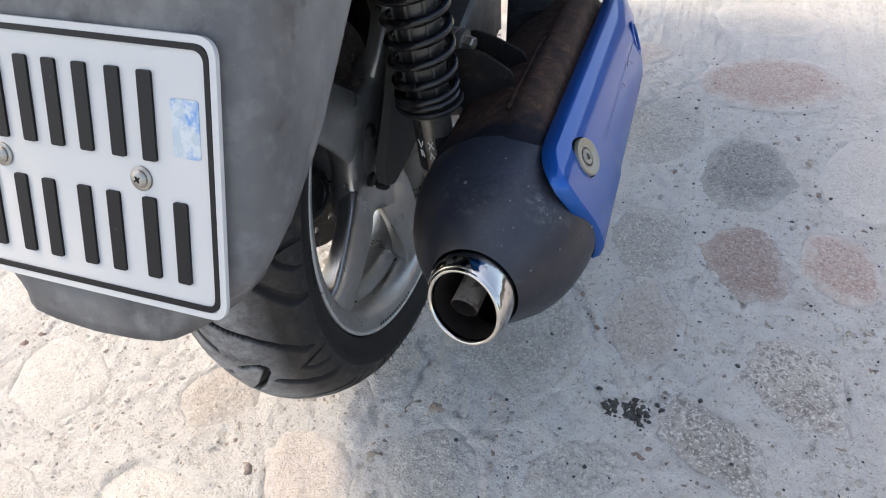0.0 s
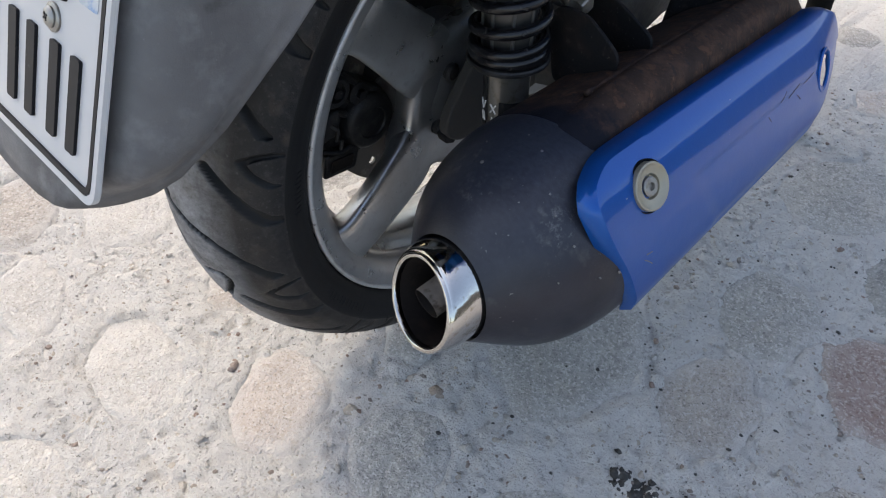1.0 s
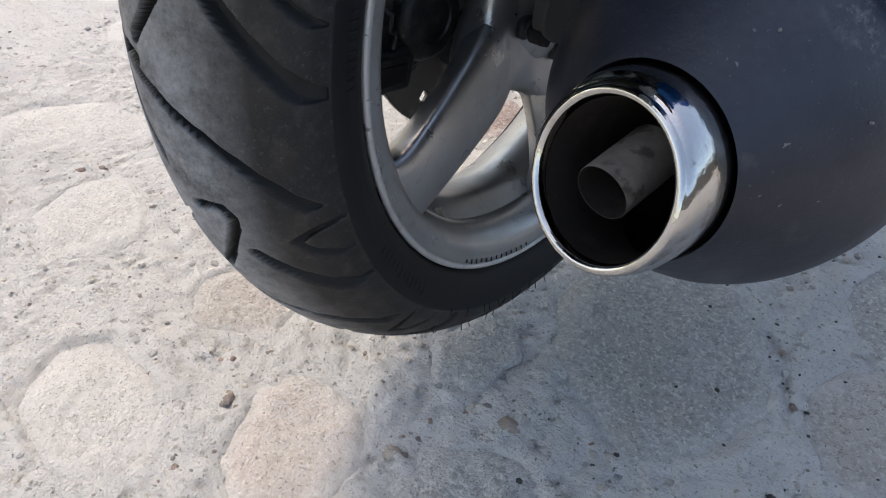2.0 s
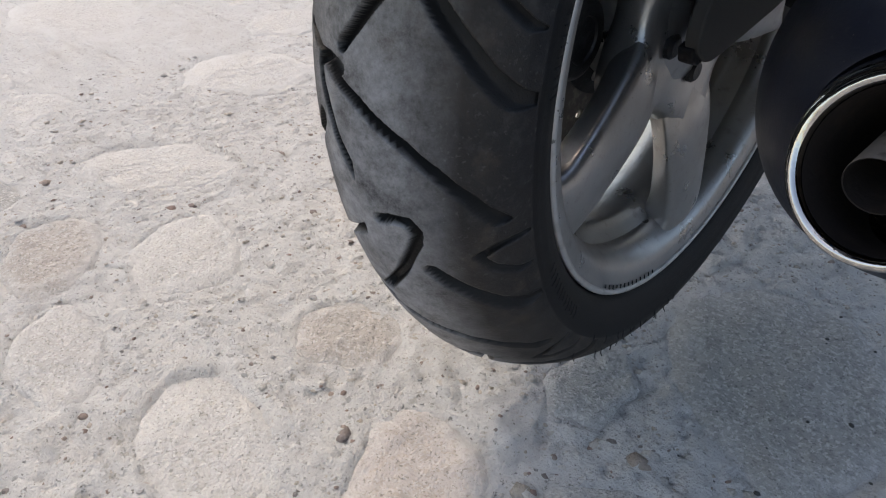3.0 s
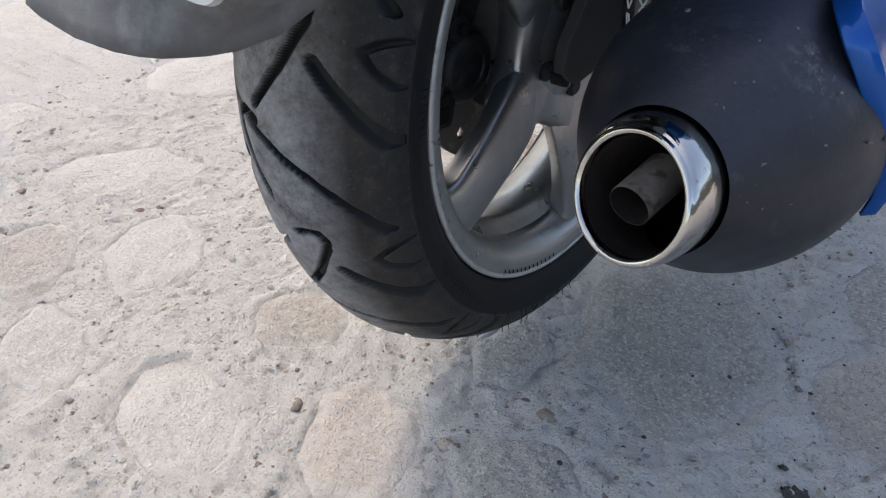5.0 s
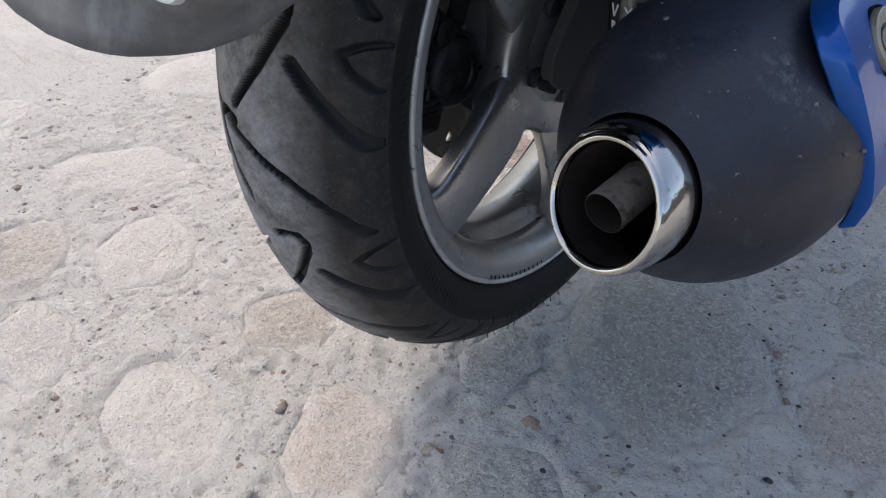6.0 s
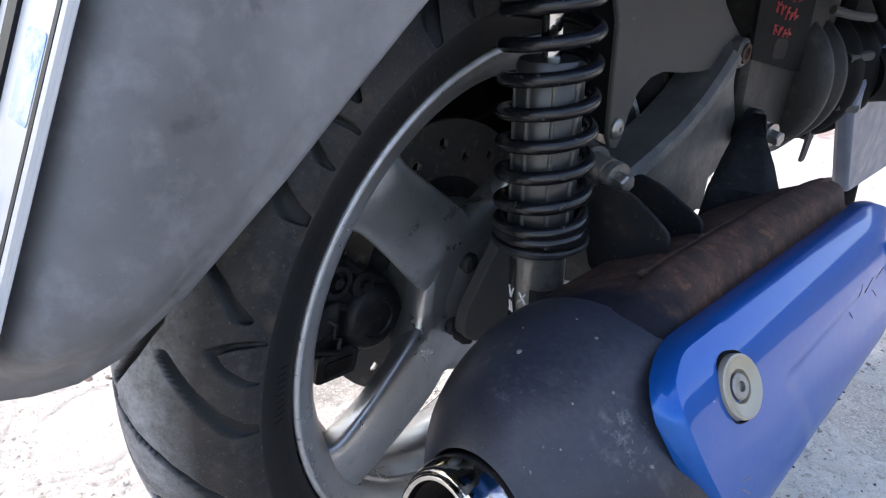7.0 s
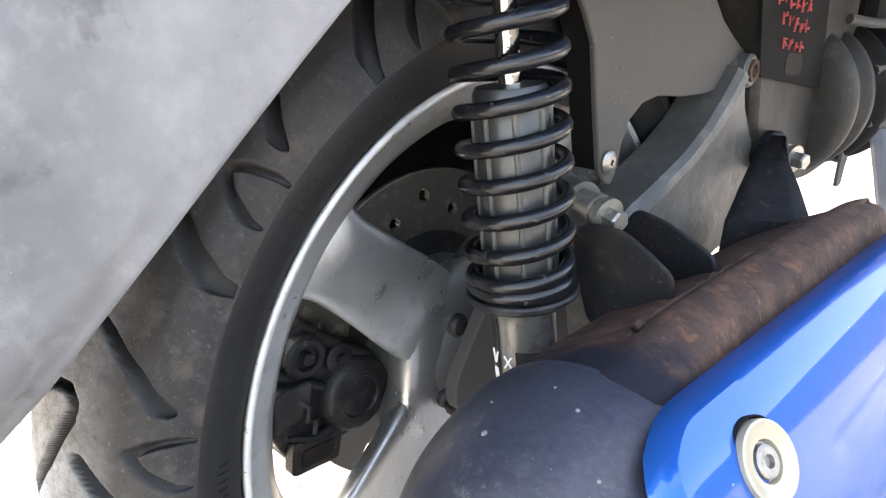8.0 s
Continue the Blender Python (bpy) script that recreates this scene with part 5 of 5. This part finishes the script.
# silencer brackets
def bolt_along(parent, centre, axis, head, washer):
    part("sleeve", lathe([(-0.030, washer * 0.95), (-0.012, washer * 0.95), (-0.012, washer * 1.05), (-0.008, washer * 1.05), (-0.008, washer * 0.9), (-0.004, washer * 0.9), (-0.004, washer * 1.1), (0.0, washer * 1.1), (0.0, 0.004)], steps=28, centre=centre, axis=axis), STEEL, parent)
    part("bolt", lathe([(0.0, head), (0.008, head), (0.0095, head * 0.85), (0.0095, 0.0001)], steps=6, centre=centre, axis=axis), STEEL, parent, crease=20)


def upright(origin, along):
    """A frame on a standing plane: x along it, y up."""
    a = Vector((along[0], along[1], 0)).normalized()
    n = a.cross(Vector((0, 0, 1)))
    return Matrix(((a.x, 0, n.x, origin[0]), (a.y, 0, n.y, origin[1]), (0, 1, 0, 0), (0, 0, 0, 1)))


lug_a = part("silencer_bracket", slab(rounded([(-0.013, 0.418), (-0.003, 0.4275), (0.020, 0.4290), (0.038, 0.4205), (0.0515, 0.4125), (0.0515, 0.396), (0.045, 0.375), (0.0, 0.368), (-0.012, 0.402)], 0.006), upright((0.1235, -0.0089), (1, -0.1)), 0.003), DARKSTEEL, scooter, "dark steel silencer bracket plate, rusting edges", bevel=0.0008)
part("silencer_bracket", slab(rounded([(-0.012, 0.405), (0.0, 0.4225), (0.020, 0.4205), (0.038, 0.4143), (0.053, 0.4085), (0.0560, 0.400), (0.052, 0.378), (0.0, 0.375)], 0.005), upright((0.1202, 0.0411), (1, -0.15)), 0.003), DARKSTEEL, scooter, "dark steel silencer bracket plate, rusting edges", bevel=0.0008)
left = [(0.098, 0.277, 0.419), (0.106, 0.240, 0.408), (0.114, 0.200, 0.396), (0.124, 0.158, 0.384), (0.124, 0.150, 0.335)]
right = [(0.1235, 0.2550, 0.4268), (0.132, 0.2442, 0.4094), (0.150, 0.222, 0.396), (0.169, 0.196, 0.380), (0.169, 0.196, 0.340)]
lug_c = part("silencer_bracket", grid_mesh([[Vector(a).lerp(Vector(c), k / 4) for k in range(5)] for a, c in zip(left, right)]), DARKSTEEL, scooter, "triangular dark steel silencer bracket")
m = lug_c.modifiers.new("thickness", "SOLIDIFY")
m.thickness, m.offset = 0.003, 0.0
bolt_along(lug_a, (0.126, 0.0005, 0.4295), Vector((0.93, -0.25, -0.1)), 0.0062, 0.0092)
bolt_along(lug_c, (0.1255, 0.277, 0.404), Vector((0.93, -0.2, -0.05)), 0.0070, 0.0105)
part("mount_tube", tube([(0.060, 0.022, 0.432), (0.105, 0.006, 0.431)], 0.013, 20), CAST, arm)
part("eye", lathe([(-0.012, 0.017), (0.006, 0.017), (0.008, 0.015), (0.008, 0.006)], steps=28, centre=(0.104, 0.277, 0.408), axis=(0.95, -0.2, 0.1)), DARKSTEEL, lug_c)

# ---- beyond the wheel: mostly dark masses added to close the view ----
part("transmission_case", slab(rounded([(-0.06, 0.28), (-0.03, 0.25), (0.10, 0.24), (0.45, 0.22), (0.60, 0.26), (0.60, 0.42), (0.30, 0.44), (0.05, 0.38), (-0.05, 0.34)], 0.03), at_x(-0.20), 0.10), DULL, scooter, "assumed dark transmission case, added to close the view", bevel=0.01)
part("axle", tube([(-0.12, 0, 0.308), (0.05, 0, 0.308)], 0.012, 20), STEEL, wheel)
part("air_filter_box", slab(rounded([(-0.13, 0.385), (0.05, 0.375), (0.45, 0.45), (0.48, 0.66), (-0.16, 0.66), (-0.16, 0.46)], 0.03), at_x(-0.22), 0.13), DULL, scooter, "assumed matt black air filter box, added to close the view", bevel=0.01)
arch = []
for x in np.linspace(-0.092, 0.076, 9):
    arch.append([AXLE + Vector((x, 0.300 * math.cos(radians(d)), 0.300 * math.sin(radians(d)))) for d in range(14, 112, 4)])
inner_guard = part("inner_guard", grid_mesh(arch), DULL, scooter, "assumed dull black inner guard, added to close the view over the tyre", crease=0)
m = inner_guard.modifiers.new("thickness", "SOLIDIFY")
m.thickness = 0.003
# unseen body masses, sized to cast the scooter's shadow and block sky light
bodywork = part("bodywork", slab(rounded([(-0.02, 0.585), (-0.06, 0.66), (-0.16, 0.68), (-0.20, 0.95), (0.62, 0.92), (0.80, 0.74), (0.95, 0.74), (1.02, 1.15), (1.15, 1.15), (1.15, 0.575), (0.50, 0.575)], 0.03), at_x(-0.235), 0.47), BLUE, scooter, "assumed blue scooter bodywork, unseen, added to cast shade", bevel=0.03)
part("side_cowl", slab(rounded([(0.16, 0.64), (0.30, 0.585), (1.05, 0.575), (1.05, 0.80), (0.20, 0.85)], 0.03), at_x(0.232), 0.075), BLUE, bodywork, bevel=0.02)
part("tail_unit", slab(rounded([(-0.33, 0.69), (-0.42, 0.90), (-0.40, 1.18), (0.0, 1.20), (0.05, 0.93), (-0.16, 0.93), (-0.14, 0.66)], 0.04), at_x(-0.15), 0.30), DULL, scooter, "assumed dark tail unit, unseen, added to cast shade", bevel=0.03)
# filler block, added to keep bright ground out of the gap
part("frame_cover", slab(rounded([(0.50, 0.375), (0.95, 0.38), (0.95, 0.62), (0.50, 0.62)], 0.03), at_x(-0.05), 0.155), DULL, scooter, "added dark filler block in front of the rubber boot", bevel=0.01)
part("engine", slab(rounded([(0.24, 0.26), (0.55, 0.24), (0.58, 0.62), (0.24, 0.62)], 0.03), at_x(-0.19), 0.17), DULL, scooter, "assumed dark engine mass, added to close the view", bevel=0.008)
stand = part("stand_leg", tube([(0.100, 0.72, 0.36), (0.120, 0.70, 0.20), (0.15, 0.67, 0.012)], 0.018, 16), DULL, scooter, "dark steel stand leg resting on the cobbles")
part("foot", tube([(0.14, 0.65, 0.012), (0.18, 0.69, 0.012)], 0.012, 12), DULL, stand)
part("side_panel", slab(rounded([(0.468, 0.407), (0.590, 0.270), (0.95, 0.25), (0.95, 0.48), (0.52, 0.46)], 0.02), at_x(0.122), 0.020), PANEL, scooter, "bluish grey lower side panel", bevel=0.006)
